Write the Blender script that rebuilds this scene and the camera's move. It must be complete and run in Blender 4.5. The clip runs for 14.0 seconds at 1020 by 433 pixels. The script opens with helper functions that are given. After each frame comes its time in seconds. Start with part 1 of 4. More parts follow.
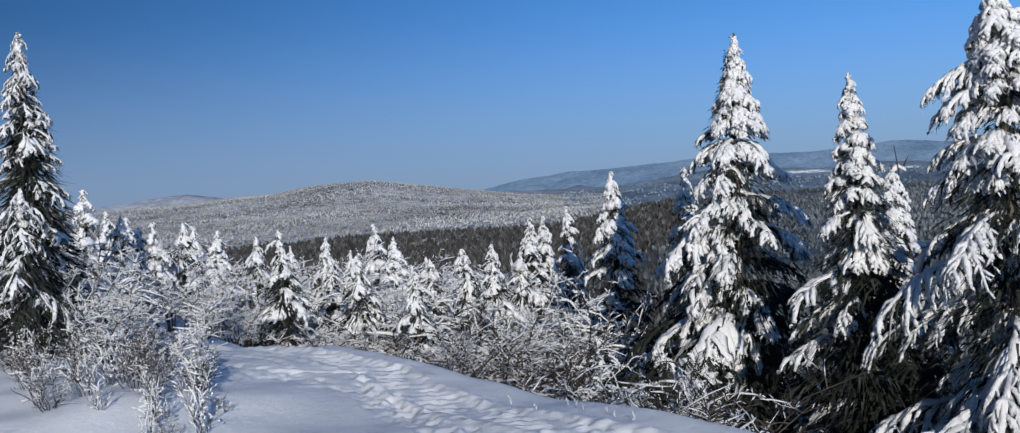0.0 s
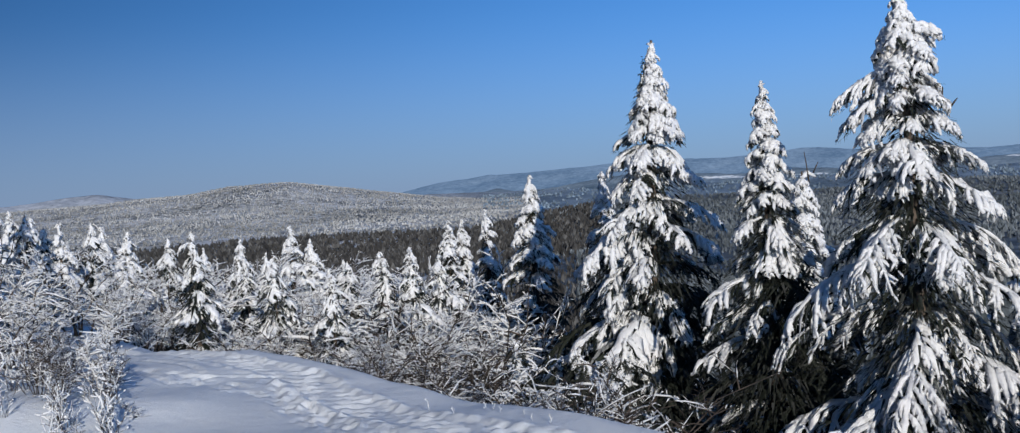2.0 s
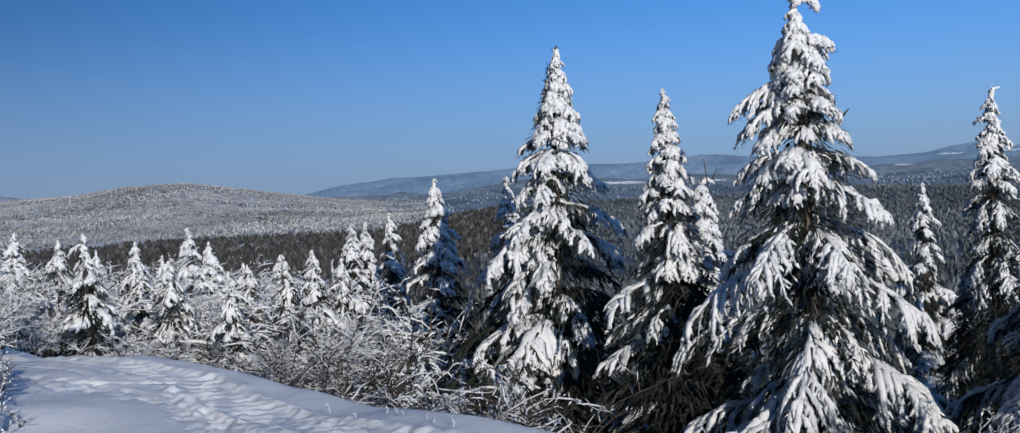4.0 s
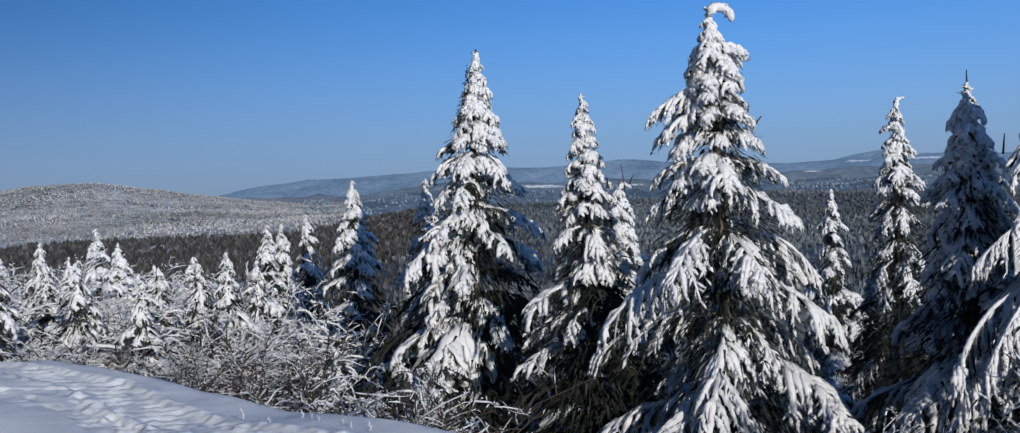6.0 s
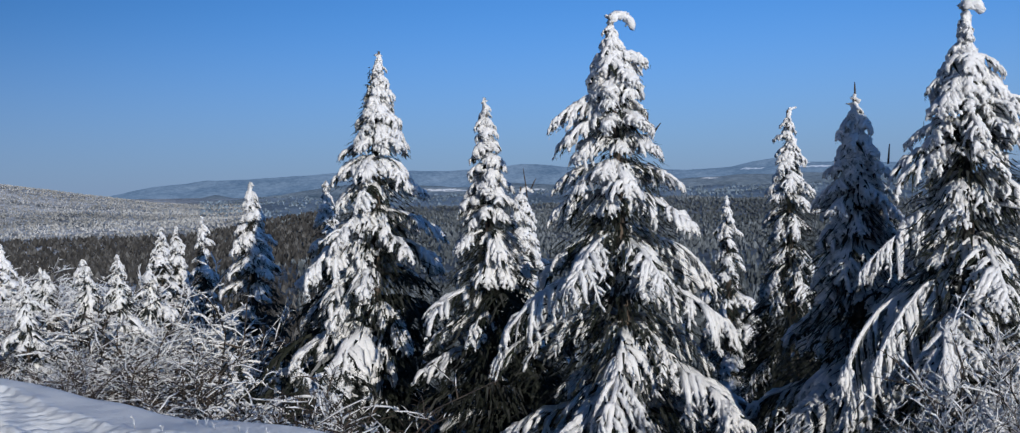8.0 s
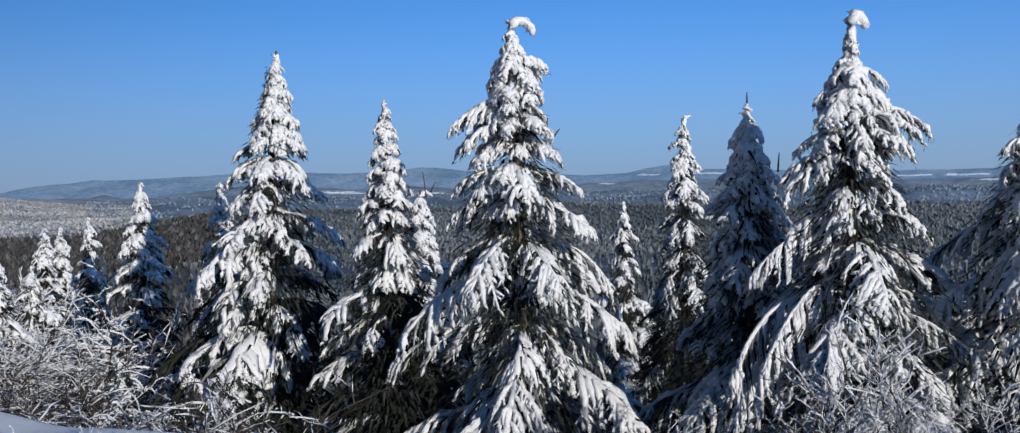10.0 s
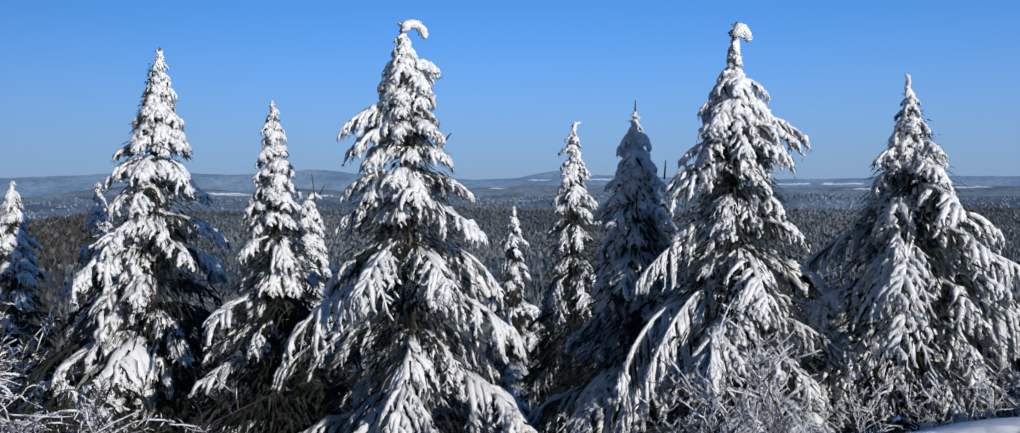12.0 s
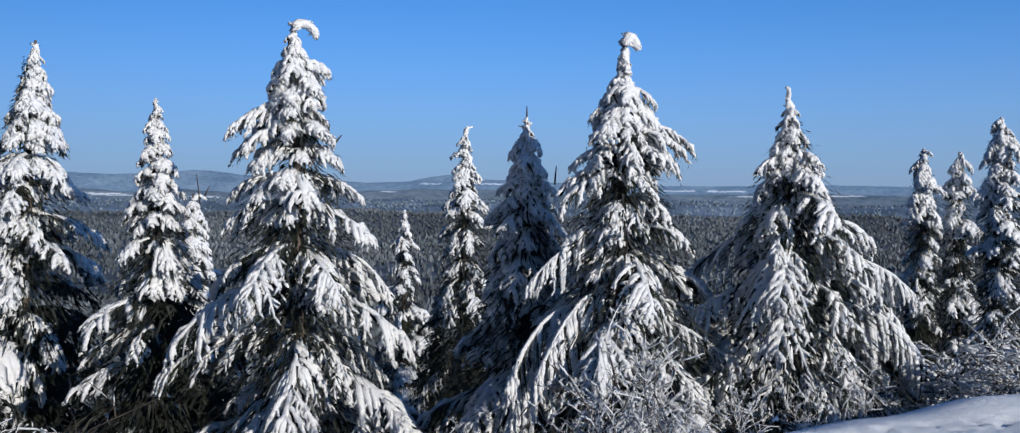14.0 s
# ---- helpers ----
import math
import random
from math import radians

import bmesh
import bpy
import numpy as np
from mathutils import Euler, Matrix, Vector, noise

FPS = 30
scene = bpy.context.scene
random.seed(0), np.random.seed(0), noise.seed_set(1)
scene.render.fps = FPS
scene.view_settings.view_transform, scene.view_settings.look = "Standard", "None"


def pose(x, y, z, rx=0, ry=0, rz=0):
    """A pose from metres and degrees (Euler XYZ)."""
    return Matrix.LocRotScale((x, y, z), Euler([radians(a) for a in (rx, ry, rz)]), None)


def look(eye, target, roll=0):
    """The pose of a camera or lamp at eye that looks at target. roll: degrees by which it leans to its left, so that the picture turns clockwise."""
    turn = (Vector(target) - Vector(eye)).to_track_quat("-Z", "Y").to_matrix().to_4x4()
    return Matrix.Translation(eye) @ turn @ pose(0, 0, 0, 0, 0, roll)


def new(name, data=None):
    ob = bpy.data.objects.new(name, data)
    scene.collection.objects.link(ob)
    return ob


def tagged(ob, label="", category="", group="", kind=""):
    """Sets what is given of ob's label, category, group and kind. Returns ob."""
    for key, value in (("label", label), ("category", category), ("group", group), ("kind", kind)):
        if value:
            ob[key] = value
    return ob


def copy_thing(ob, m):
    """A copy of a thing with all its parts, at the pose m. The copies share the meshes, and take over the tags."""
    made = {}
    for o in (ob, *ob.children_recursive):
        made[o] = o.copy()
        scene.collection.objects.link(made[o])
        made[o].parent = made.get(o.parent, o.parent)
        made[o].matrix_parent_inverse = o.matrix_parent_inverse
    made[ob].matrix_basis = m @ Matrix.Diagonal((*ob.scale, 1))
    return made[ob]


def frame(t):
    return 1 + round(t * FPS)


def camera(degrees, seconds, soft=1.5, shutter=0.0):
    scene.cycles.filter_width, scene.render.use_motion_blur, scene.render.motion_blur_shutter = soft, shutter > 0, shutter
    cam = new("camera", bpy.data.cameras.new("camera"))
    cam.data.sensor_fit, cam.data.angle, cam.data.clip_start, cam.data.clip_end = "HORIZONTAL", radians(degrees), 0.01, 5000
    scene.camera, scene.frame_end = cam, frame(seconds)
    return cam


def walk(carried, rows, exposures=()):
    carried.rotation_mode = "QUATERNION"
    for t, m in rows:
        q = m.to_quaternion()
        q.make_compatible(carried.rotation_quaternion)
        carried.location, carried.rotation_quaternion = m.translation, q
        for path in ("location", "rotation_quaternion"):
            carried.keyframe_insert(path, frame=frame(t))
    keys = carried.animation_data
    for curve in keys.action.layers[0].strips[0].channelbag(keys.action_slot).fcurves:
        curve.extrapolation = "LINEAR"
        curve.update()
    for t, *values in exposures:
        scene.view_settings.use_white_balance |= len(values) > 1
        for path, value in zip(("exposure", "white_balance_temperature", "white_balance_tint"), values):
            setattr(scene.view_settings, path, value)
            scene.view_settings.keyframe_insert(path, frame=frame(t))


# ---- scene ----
EYE = 1.6


# ---- camera: it stands on the snow and turns to the right ----
TURNS = (  # seconds, heading (degrees clockwise from +y), pitch, lean
    (0, -0.039, -1.703, -4.075), (0.5, 0.853, -1.731, -3.977), (1, 1.940, -1.763, -3.857), (1.5, 3.036, -1.793, -3.736),
    (2, 4.493, -1.829, -3.574), (2.5, 5.780, -1.858, -3.430), (3, 7.343, -1.887, -3.254), (3.8, 9.35, -1.916, -3.03),
    (4.6, 11.23, -1.94, -2.81), (5.3, 12.801, -1.953, -2.632),
    (5.5, 13.302, -1.956, -2.574), (6, 14.354, -1.961, -2.452), (6.5, 15.257, -1.963, -2.347), (7, 16.825, -1.963, -2.165),
    (7.5, 18.205, -1.959, -2.003), (8, 19.810, -1.950, -1.813), (8.2, 20.412, -1.945, -1.742), (8.9, 22.42, -1.92, -1.51), (9.6, 24.37, -1.895, -1.28),
    (10.3, 26.263, -1.859, -1.041),
    (10.5, 26.854, -1.846, -0.969), (11, 28.365, -1.811, -0.785), (11.5, 30.029, -1.767, -0.581), (12, 31.526, -1.723, -0.397),
    (12.5, 32.720, -1.684, -0.249), (13, 34.326, -1.628, -0.050), (13.5, 35.968, -1.564, 0.156), (14, 37.598, -1.496, 0.361))


def heading(az, el):
    a, e = radians(az), radians(el)
    return Vector((math.sin(a) * math.cos(e), math.cos(a) * math.cos(e), math.sin(e)))


cam = camera(52.80, 14.0, soft=1.2)
eye = Vector((0, 0, EYE))
walk(cam, [(t, look(eye, eye + heading(a, p), lean)) for t, a, p, lean in TURNS],
     exposures=((0, -0.27), (3, -0.29), (5.5, -0.34), (8, -0.33), (10.5, -0.21), (14, -0.18)))

# ---- light: low winter sun behind the eye, clear sky ----
SUN_AZ, SUN_EL = 172.0, 16.0
world = bpy.data.worlds.new("sky")
scene.world = world
world.use_nodes = True
wn = world.node_tree
sky = wn.nodes.new("ShaderNodeTexSky")
sky.sky_type = "NISHITA"
sky.sun_disc = False
sky.sun_elevation, sky.sun_rotation = radians(SUN_EL), radians(SUN_AZ % 360)
sky.altitude, sky.air_density, sky.dust_density, sky.ozone_density = 1500, 0.7, 1.0, 6.0
tint = wn.nodes.new("ShaderNodeMix")
tint.data_type, tint.blend_type = "RGBA", "MULTIPLY"
tint.inputs["Factor"].default_value = 1.0
tint.inputs["B"].default_value = (0.54, 0.82, 0.965, 1)
soften = wn.nodes.new("ShaderNodeGamma")
soften.inputs["Gamma"].default_value = 0.9
wn.links.new(sky.outputs[0], soften.inputs[0])
wn.links.new(soften.outputs[0], tint.inputs["A"])
# pale haze low over the horizon
way = wn.nodes.new("ShaderNodeTexCoord")
split = wn.nodes.new("ShaderNodeSeparateXYZ")
wn.links.new(way.outputs["Generated"], split.inputs[0])
low_air = wn.nodes.new("ShaderNodeMapRange")
low_air.interpolation_type = "SMOOTHSTEP"
for name, value in (("From Min", -0.04), ("From Max", 0.19), ("To Min", 0.9), ("To Max", 0.0)):
    low_air.inputs[name].default_value = value
wn.links.new(split.outputs["Z"], low_air.inputs["Value"])
haze = wn.nodes.new("ShaderNodeMix")
haze.data_type = "RGBA"
haze.inputs["B"].default_value = (1.52, 2.02, 3.1, 1)
wn.links.new(low_air.outputs["Result"], haze.inputs["Factor"])
# clearer, darker air towards the left, thin haze towards the right
side_air = wn.nodes.new("ShaderNodeMapRange")
side_air.interpolation_type = "SMOOTHSTEP"
for name, value in (("From Min", -0.9), ("From Max", 0.95), ("To Min", 0.26), ("To Max", 1.27)):
    side_air.inputs[name].default_value = value
wn.links.new(split.outputs["X"], side_air.inputs["Value"])
clear = wn.nodes.new("ShaderNodeMix")
clear.data_type, clear.blend_type = "RGBA", "MULTIPLY"
clear.inputs["Factor"].default_value = 1.0
wn.links.new(tint.outputs["Result"], clear.inputs["A"])
wn.links.new(side_air.outputs["Result"], clear.inputs["B"])
wn.links.new(clear.outputs["Result"], haze.inputs["A"])
wn.links.new(haze.outputs["Result"], wn.nodes["Background"].inputs[0])
wn.nodes["Background"].inputs[1].default_value = 0.185
lamp = bpy.data.lights.new("sun", "SUN")
lamp.energy, lamp.angle, lamp.color = 4.35, radians(0.53), (0.99, 0.938, 0.86)
sun = new("sun", lamp)
sun.matrix_world = look(heading(SUN_AZ, SUN_EL) * 100, (0, 0, 0))


# ---- materials ----
def material(name, rough=0.8):
    m = bpy.data.materials.new(name)
    m.use_nodes = True
    b = m.node_tree.nodes["Principled BSDF"]
    b.inputs["Roughness"].default_value = rough
    return m, m.node_tree, b


def tex_noise(nt, scale, detail=4.0, rough=0.6, where="Object"):
    co = nt.nodes.new("ShaderNodeTexCoord")
    n = nt.nodes.new("ShaderNodeTexNoise")
    n.inputs["Scale"].default_value, n.inputs["Detail"].default_value, n.inputs["Roughness"].default_value = scale, detail, rough
    if where == "World":
        geo = nt.nodes.new("ShaderNodeNewGeometry")
        nt.links.new(geo.outputs["Position"], n.inputs["Vector"])
    else:
        nt.links.new(co.outputs[where], n.inputs["Vector"])
    return n.outputs[0]


def ramp(nt, fac, *stops):
    r = nt.nodes.new("ShaderNodeValToRGB")
    e = r.color_ramp.elements
    while len(e) < len(stops):
        e.new(0.5)
    for x, (p, c) in zip(e, stops):
        x.position, x.color = p, (*c, 1)
    nt.links.new(fac, r.inputs[0])
    return r.outputs[0]


def bump(nt, b, height, strength, distance):
    n = nt.nodes.new("ShaderNodeBump")
    n.inputs["Strength"].default_value, n.inputs["Distance"].default_value = strength, distance
    nt.links.new(height, n.inputs["Height"])
    nt.links.new(n.outputs[0], b.inputs["Normal"])


def add(nt, a, b, op="ADD", k=None):
    n = nt.nodes.new("ShaderNodeMath")
    n.operation = op
    nt.links.new(a, n.inputs[0])
    if k is None:
        nt.links.new(b, n.inputs[1])
    else:
        n.inputs[1].default_value = k
    return n.outputs[0]


def snow_material(name, scale, depth, shade=0.86):
    m, nt, b = material(name, 0.75)
    big = tex_noise(nt, scale * 0.25, 3, 0.6, "World")
    nt.links.new(ramp(nt, big, (0.3, (shade * 0.95, shade * 0.96, shade * 0.98)), (0.7, (shade * 1.03, shade * 1.03, shade * 1.03))), b.inputs["Base Color"])
    bump(nt, b, tex_noise(nt, scale, 6, 0.65, "World"), 0.9, depth)
    b.inputs["Specular IOR Level"].default_value = 0.25
    return m


def let_through(m, share):
    """Frost lets a part of the light through."""
    nt = m.node_tree
    thin = nt.nodes.new("ShaderNodeBsdfTranslucent")
    thin.inputs["Color"].default_value = (0.93, 0.93, 0.93, 1)
    both = nt.nodes.new("ShaderNodeMixShader")
    both.inputs[0].default_value = share
    nt.links.new(nt.nodes["Principled BSDF"].outputs[0], both.inputs[1])
    nt.links.new(thin.outputs[0], both.inputs[2])
    nt.links.new(both.outputs[0], nt.nodes["Material Output"].inputs[0])


M_CLUMP = snow_material("clinging_snow", 32, 0.035, 0.9)
M_RIME = snow_material("rime", 30, 0.006, 0.92)
let_through(M_RIME, 0.24)


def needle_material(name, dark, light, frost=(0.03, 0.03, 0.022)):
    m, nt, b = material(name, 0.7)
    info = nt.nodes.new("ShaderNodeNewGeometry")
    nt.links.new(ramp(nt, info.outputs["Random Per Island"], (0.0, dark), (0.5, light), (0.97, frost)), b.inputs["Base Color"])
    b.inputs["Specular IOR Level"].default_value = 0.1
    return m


# frost-free and near black, with the crown's inner shade in the colour
M_NEEDLE_SHADE = needle_material("shaded_needles", (0.012, 0.015, 0.012), (0.024, 0.028, 0.022), (0.05, 0.052, 0.05))
M_FROSTED = needle_material("frosted_needles", (0.012, 0.016, 0.012), (0.03, 0.036, 0.028), (0.55, 0.56, 0.59))
M_BARK, nt_, b_ = material("bark", 0.9)
nt_.links.new(ramp(nt_, tex_noise(nt_, 9, 6, 0.7), (0.3, (0.06, 0.045, 0.035)), (0.7, (0.16, 0.125, 0.10))), b_.inputs["Base Color"])
bump(nt_, b_, tex_noise(nt_, 30, 5, 0.7), 0.8, 0.02)
M_TWIG, nt_, b_ = material("twig", 0.85)
nt_.links.new(ramp(nt_, tex_noise(nt_, 6, 3, 0.6), (0.3, (0.022, 0.018, 0.015)), (0.7, (0.095, 0.072, 0.056))), b_.inputs["Base Color"])

# ground: snow near by, wooded slopes with rime farther off
M_GROUND, nt_, b_ = material("snow_ground", 0.7)
drift = tex_noise(nt_, 0.8, 5, 0.55, "World")
grain = tex_noise(nt_, 22, 6, 0.7, "World")
wood = tex_noise(nt_, 0.055, 8, 0.75, "World")
patch = tex_noise(nt_, 0.006, 4, 0.6, "World")
near_col = ramp(nt_, drift, (0.3, (0.775, 0.81, 0.84)), (0.7, (0.83, 0.853, 0.87)))
far_col = ramp(nt_, add(nt_, add(nt_, wood, wood, "MULTIPLY", 0.7), add(nt_, patch, patch, "MULTIPLY", 0.3)),
               (0.42, (0.10, 0.105, 0.10)), (0.49, (0.36, 0.37, 0.37)), (0.56, (0.76, 0.77, 0.79)))
attr = nt_.nodes.new("ShaderNodeAttribute")
attr.attribute_name = "wooded"
mix = nt_.nodes.new("ShaderNodeMix")
mix.data_type = "RGBA"
nt_.links.new(attr.outputs["Fac"], mix.inputs["Factor"])
nt_.links.new(near_col, mix.inputs["A"])
rimed_at = nt_.nodes.new("ShaderNodeAttribute")
rimed_at.attribute_name = "rimed"
# on the right the far ground is coloured bluer, in place of haze
far_hazed = ramp(nt_, add(nt_, add(nt_, wood, wood, "MULTIPLY", 0.5), add(nt_, patch, patch, "MULTIPLY", 0.5)), (0.40, (0.085, 0.125, 0.165)), (0.60, (0.26, 0.34, 0.43)))
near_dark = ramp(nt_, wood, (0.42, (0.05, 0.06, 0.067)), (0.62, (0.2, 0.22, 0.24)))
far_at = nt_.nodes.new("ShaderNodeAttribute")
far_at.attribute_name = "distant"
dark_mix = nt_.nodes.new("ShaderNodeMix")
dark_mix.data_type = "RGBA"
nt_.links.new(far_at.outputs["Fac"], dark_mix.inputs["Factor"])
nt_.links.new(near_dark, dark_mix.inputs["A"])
nt_.links.new(far_hazed, dark_mix.inputs["B"])
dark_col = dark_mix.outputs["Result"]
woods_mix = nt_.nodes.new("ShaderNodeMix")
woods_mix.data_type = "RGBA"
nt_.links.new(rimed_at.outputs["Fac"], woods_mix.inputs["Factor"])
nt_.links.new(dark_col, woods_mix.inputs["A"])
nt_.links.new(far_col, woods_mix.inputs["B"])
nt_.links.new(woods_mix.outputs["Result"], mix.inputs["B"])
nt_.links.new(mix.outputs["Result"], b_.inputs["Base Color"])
b_.inputs["Specular IOR Level"].default_value = 0.3
bump(nt_, b_, add(nt_, add(nt_, drift, drift, "MULTIPLY", 4.0), add(nt_, grain, grain, "MULTIPLY", 0.5)), 0.5, 0.03)


# ---- helpers for meshes ----
class Build:
    """Collects vertices and faces."""

    def __init__(self):
        self.v, self.f = [], []

    def tube(self, pts, radii, n=5, rng=None, jitter=0.0, flat=1.0):
        """A closed tube along the points with a radius at each."""
        pts = [Vector(p) for p in pts]
        rings = []
        for i, (p, r) in enumerate(zip(pts, radii)):
            d = (pts[min(i + 1, len(pts) - 1)] - pts[max(i - 1, 0)]).normalized()
            side = d.cross(Vector((0, 0, 1)))
            side = side.normalized() if side.length > 0.05 else Vector((0, 1, 0))
            up = side.cross(d)
            first = len(self.v)
            for k in range(n):
                a = 2 * math.pi * k / n
                q = r * (1 + (rng.uniform(-jitter, jitter) if rng else 0))
                self.v.append(p + side * (math.cos(a) * q) + up * (math.sin(a) * q * flat))
            rings.append(first)
        for a, b in zip(rings, rings[1:]):
            for k in range(n):
                self.f.append((a + k, a + (k + 1) % n, b + (k + 1) % n, b + k))
        self.f.append(tuple(rings[0] + k for k in range(n))[::-1])
        self.f.append(tuple(rings[-1] + k for k in range(n)))

    def lump(self, p, along_, r, g):
        """A small uneven clump of snow, drawn out along a direction."""
        d = along_.normalized()
        side = d.cross(Vector((g.uniform(-0.3, 0.3), g.uniform(-0.3, 0.3), 1))).normalized()
        up = side.cross(d)
        i = len(self.v)
        ln = along_.length
        for ax, k in ((d, ln), (d, -ln), (side, r), (side, -r), (up, r), (up, -r * 0.8)):
            self.v.append(p + ax * (k * g.uniform(0.6, 1.35)) + side * (r * g.uniform(-0.3, 0.3)))
        for a in (0, 1):
            for b, c in ((2, 4), (4, 3), (3, 5), (5, 2)):
                self.f.append((i + a, i + b, i + c) if a == 0 else (i + a, i + c, i + b))

    def sliver(self, a, b, r, g):
        """A thin spindle from a to b, thickest in the middle."""
        d = (b - a).normalized()
        side = d.cross(Vector((0, 0, 1)))
        side = side.normalized() if side.length > 0.05 else Vector((1, 0, 0))
        up = side.cross(d)
        i, mid = len(self.v), a.lerp(b, g.uniform(0.4, 0.75)) + up * (b - a).length * 0.06
        self.v += [a, mid + side * r, mid + up * r - side * r * 0.5, mid - up * r - side * r * 0.5, b]
        for j, k in ((1, 2), (2, 3), (3, 1)):
            self.f += [(i, i + k, i + j), (i + 4, i + j, i + k)]

    def tri(self, a, b, c):
        i = len(self.v)
        self.v += [Vector(a), Vector(b), Vector(c)]
        self.f.append((i, i + 1, i + 2))

    def mesh(self, name, mat, smooth=True):
        me = bpy.data.meshes.new(name)
        me.from_pydata([tuple(p) for p in self.v], [], self.f)
        me.materials.append(mat)
        if smooth:
            me.polygons.foreach_set("use_smooth", [True] * len(me.polygons))
        me.update()
        return me


def under(name, me, parent, m=None, label=""):
    """Links a mesh as a part of parent, at the pose m in parent's space."""
    ob = new(name, me)
    ob.parent = parent
    if m is not None:
        ob.matrix_basis = m
    return tagged(ob, label)


def smooth01(a, b, x):
    t = np.clip((x - a) / (b - a), 0, 1)
    return t * t * (3 - 2 * t)


# ---- terrain ----
EDGE_X = (-60, -14, -8, -5, -3.3, -1.5, -0.2, 0.8, 2.0, 3.5, 5.4, 8.0, 12, 40)
EDGE_Y = (80, 30, 20, 14.2, 11.8, 10.4, 8.5, 6.9, 5.0, 3.9, 4.1, 4.0, 3.3, -6)
RIBBED = ((-5.5, 13.5), (-2.9, 11.2), (-1.94, 10.16), (-1.28, 9.36), (-0.89, 8.45), (-0.57, 7.8), (-0.14, 7.04), (0.3, 6.45), (0.9, 5.8))
STEPS = ((-4.2, 10.3), (-2.99, 9.85), (-2.19, 9.27), (-1.67, 8.7), (-1.29, 8.34), (-1.04, 7.8), (-0.85, 7.37), (-0.69, 7.03), (-0.3, 6.4), (0.0, 5.8))
SECOND = ((-1.55, 9.4), (-1.3, 8.61), (-1.11, 8.09), (-0.85, 7.58), (-0.7, 7.1))
THIN = (((-3.1, 10.6), (-2.68, 10.3), (-2.3, 9.81), (-2.16, 9.49)), ((-3.2, 9.9), (-2.76, 9.51), (-2.28, 8.96), (-2.05, 9.3)), ((-2.3, 9.35), (-1.6, 9.3), (-0.9, 9.0)))
RIGHT = ((4.0, 4.2), (5.6, 4.05), (6.9, 3.8), (8.4, 3.3), (9.6, 2.8))


def along(path, x, y):
    """Distance to a path and the way along it."""
    best, way, sign, s0 = np.full(x.shape, 1e9), np.zeros(x.shape), np.zeros(x.shape), 0.0
    for (ax, ay), (bx, by) in zip(path, path[1:]):
        l = math.hypot(bx - ax, by - ay)
        ux, uy = (bx - ax) / l, (by - ay) / l
        t = np.clip((x - ax) * ux + (y - ay) * uy, 0, l)
        dx, dy = x - ax - ux * t, y - ay - uy * t
        dist = np.hypot(dx, dy)
        near = dist < best
        best, way = np.where(near, dist, best), np.where(near, s0 + t, way)
        sign = np.where(near, ux * dy - uy * dx, sign)
        s0 += l
    return best, way, sign


HILL_AZ = (-30, -17, -15.3, -12.9, -10.8, -9, -7.5, -6.2, -4.7, -3, -1.5, 0.6, 4)
HILL_EL = (-0.2, 0.22, 0.38, 0.46, 0.76, 0.82, 0.82, 0.64, 0.37, 0.06, -0.2, -0.58, -0.85)


def waves(x, y, seed, size, octaves=5, gain=0.5):
    """Smooth random relief from sums of turned sines, about -1 to 1."""
    g = np.random.RandomState(seed)
    out, amp = np.zeros(np.shape(x)), 1.0
    for o in range(octaves):
        for _ in range(4):
            a, ph = g.uniform(0, 6.283), g.uniform(0, 6.283)
            k = 6.283 / (size * g.uniform(0.75, 1.3))
            out = out + amp * 0.35 * np.sin((x * math.cos(a) + y * math.sin(a)) * k + ph + 1.3 * np.sin((x * math.sin(a) - y * math.cos(a)) * k * 0.7 + 2 * ph))
        amp, size = amp * gain, size * 0.5
    return out


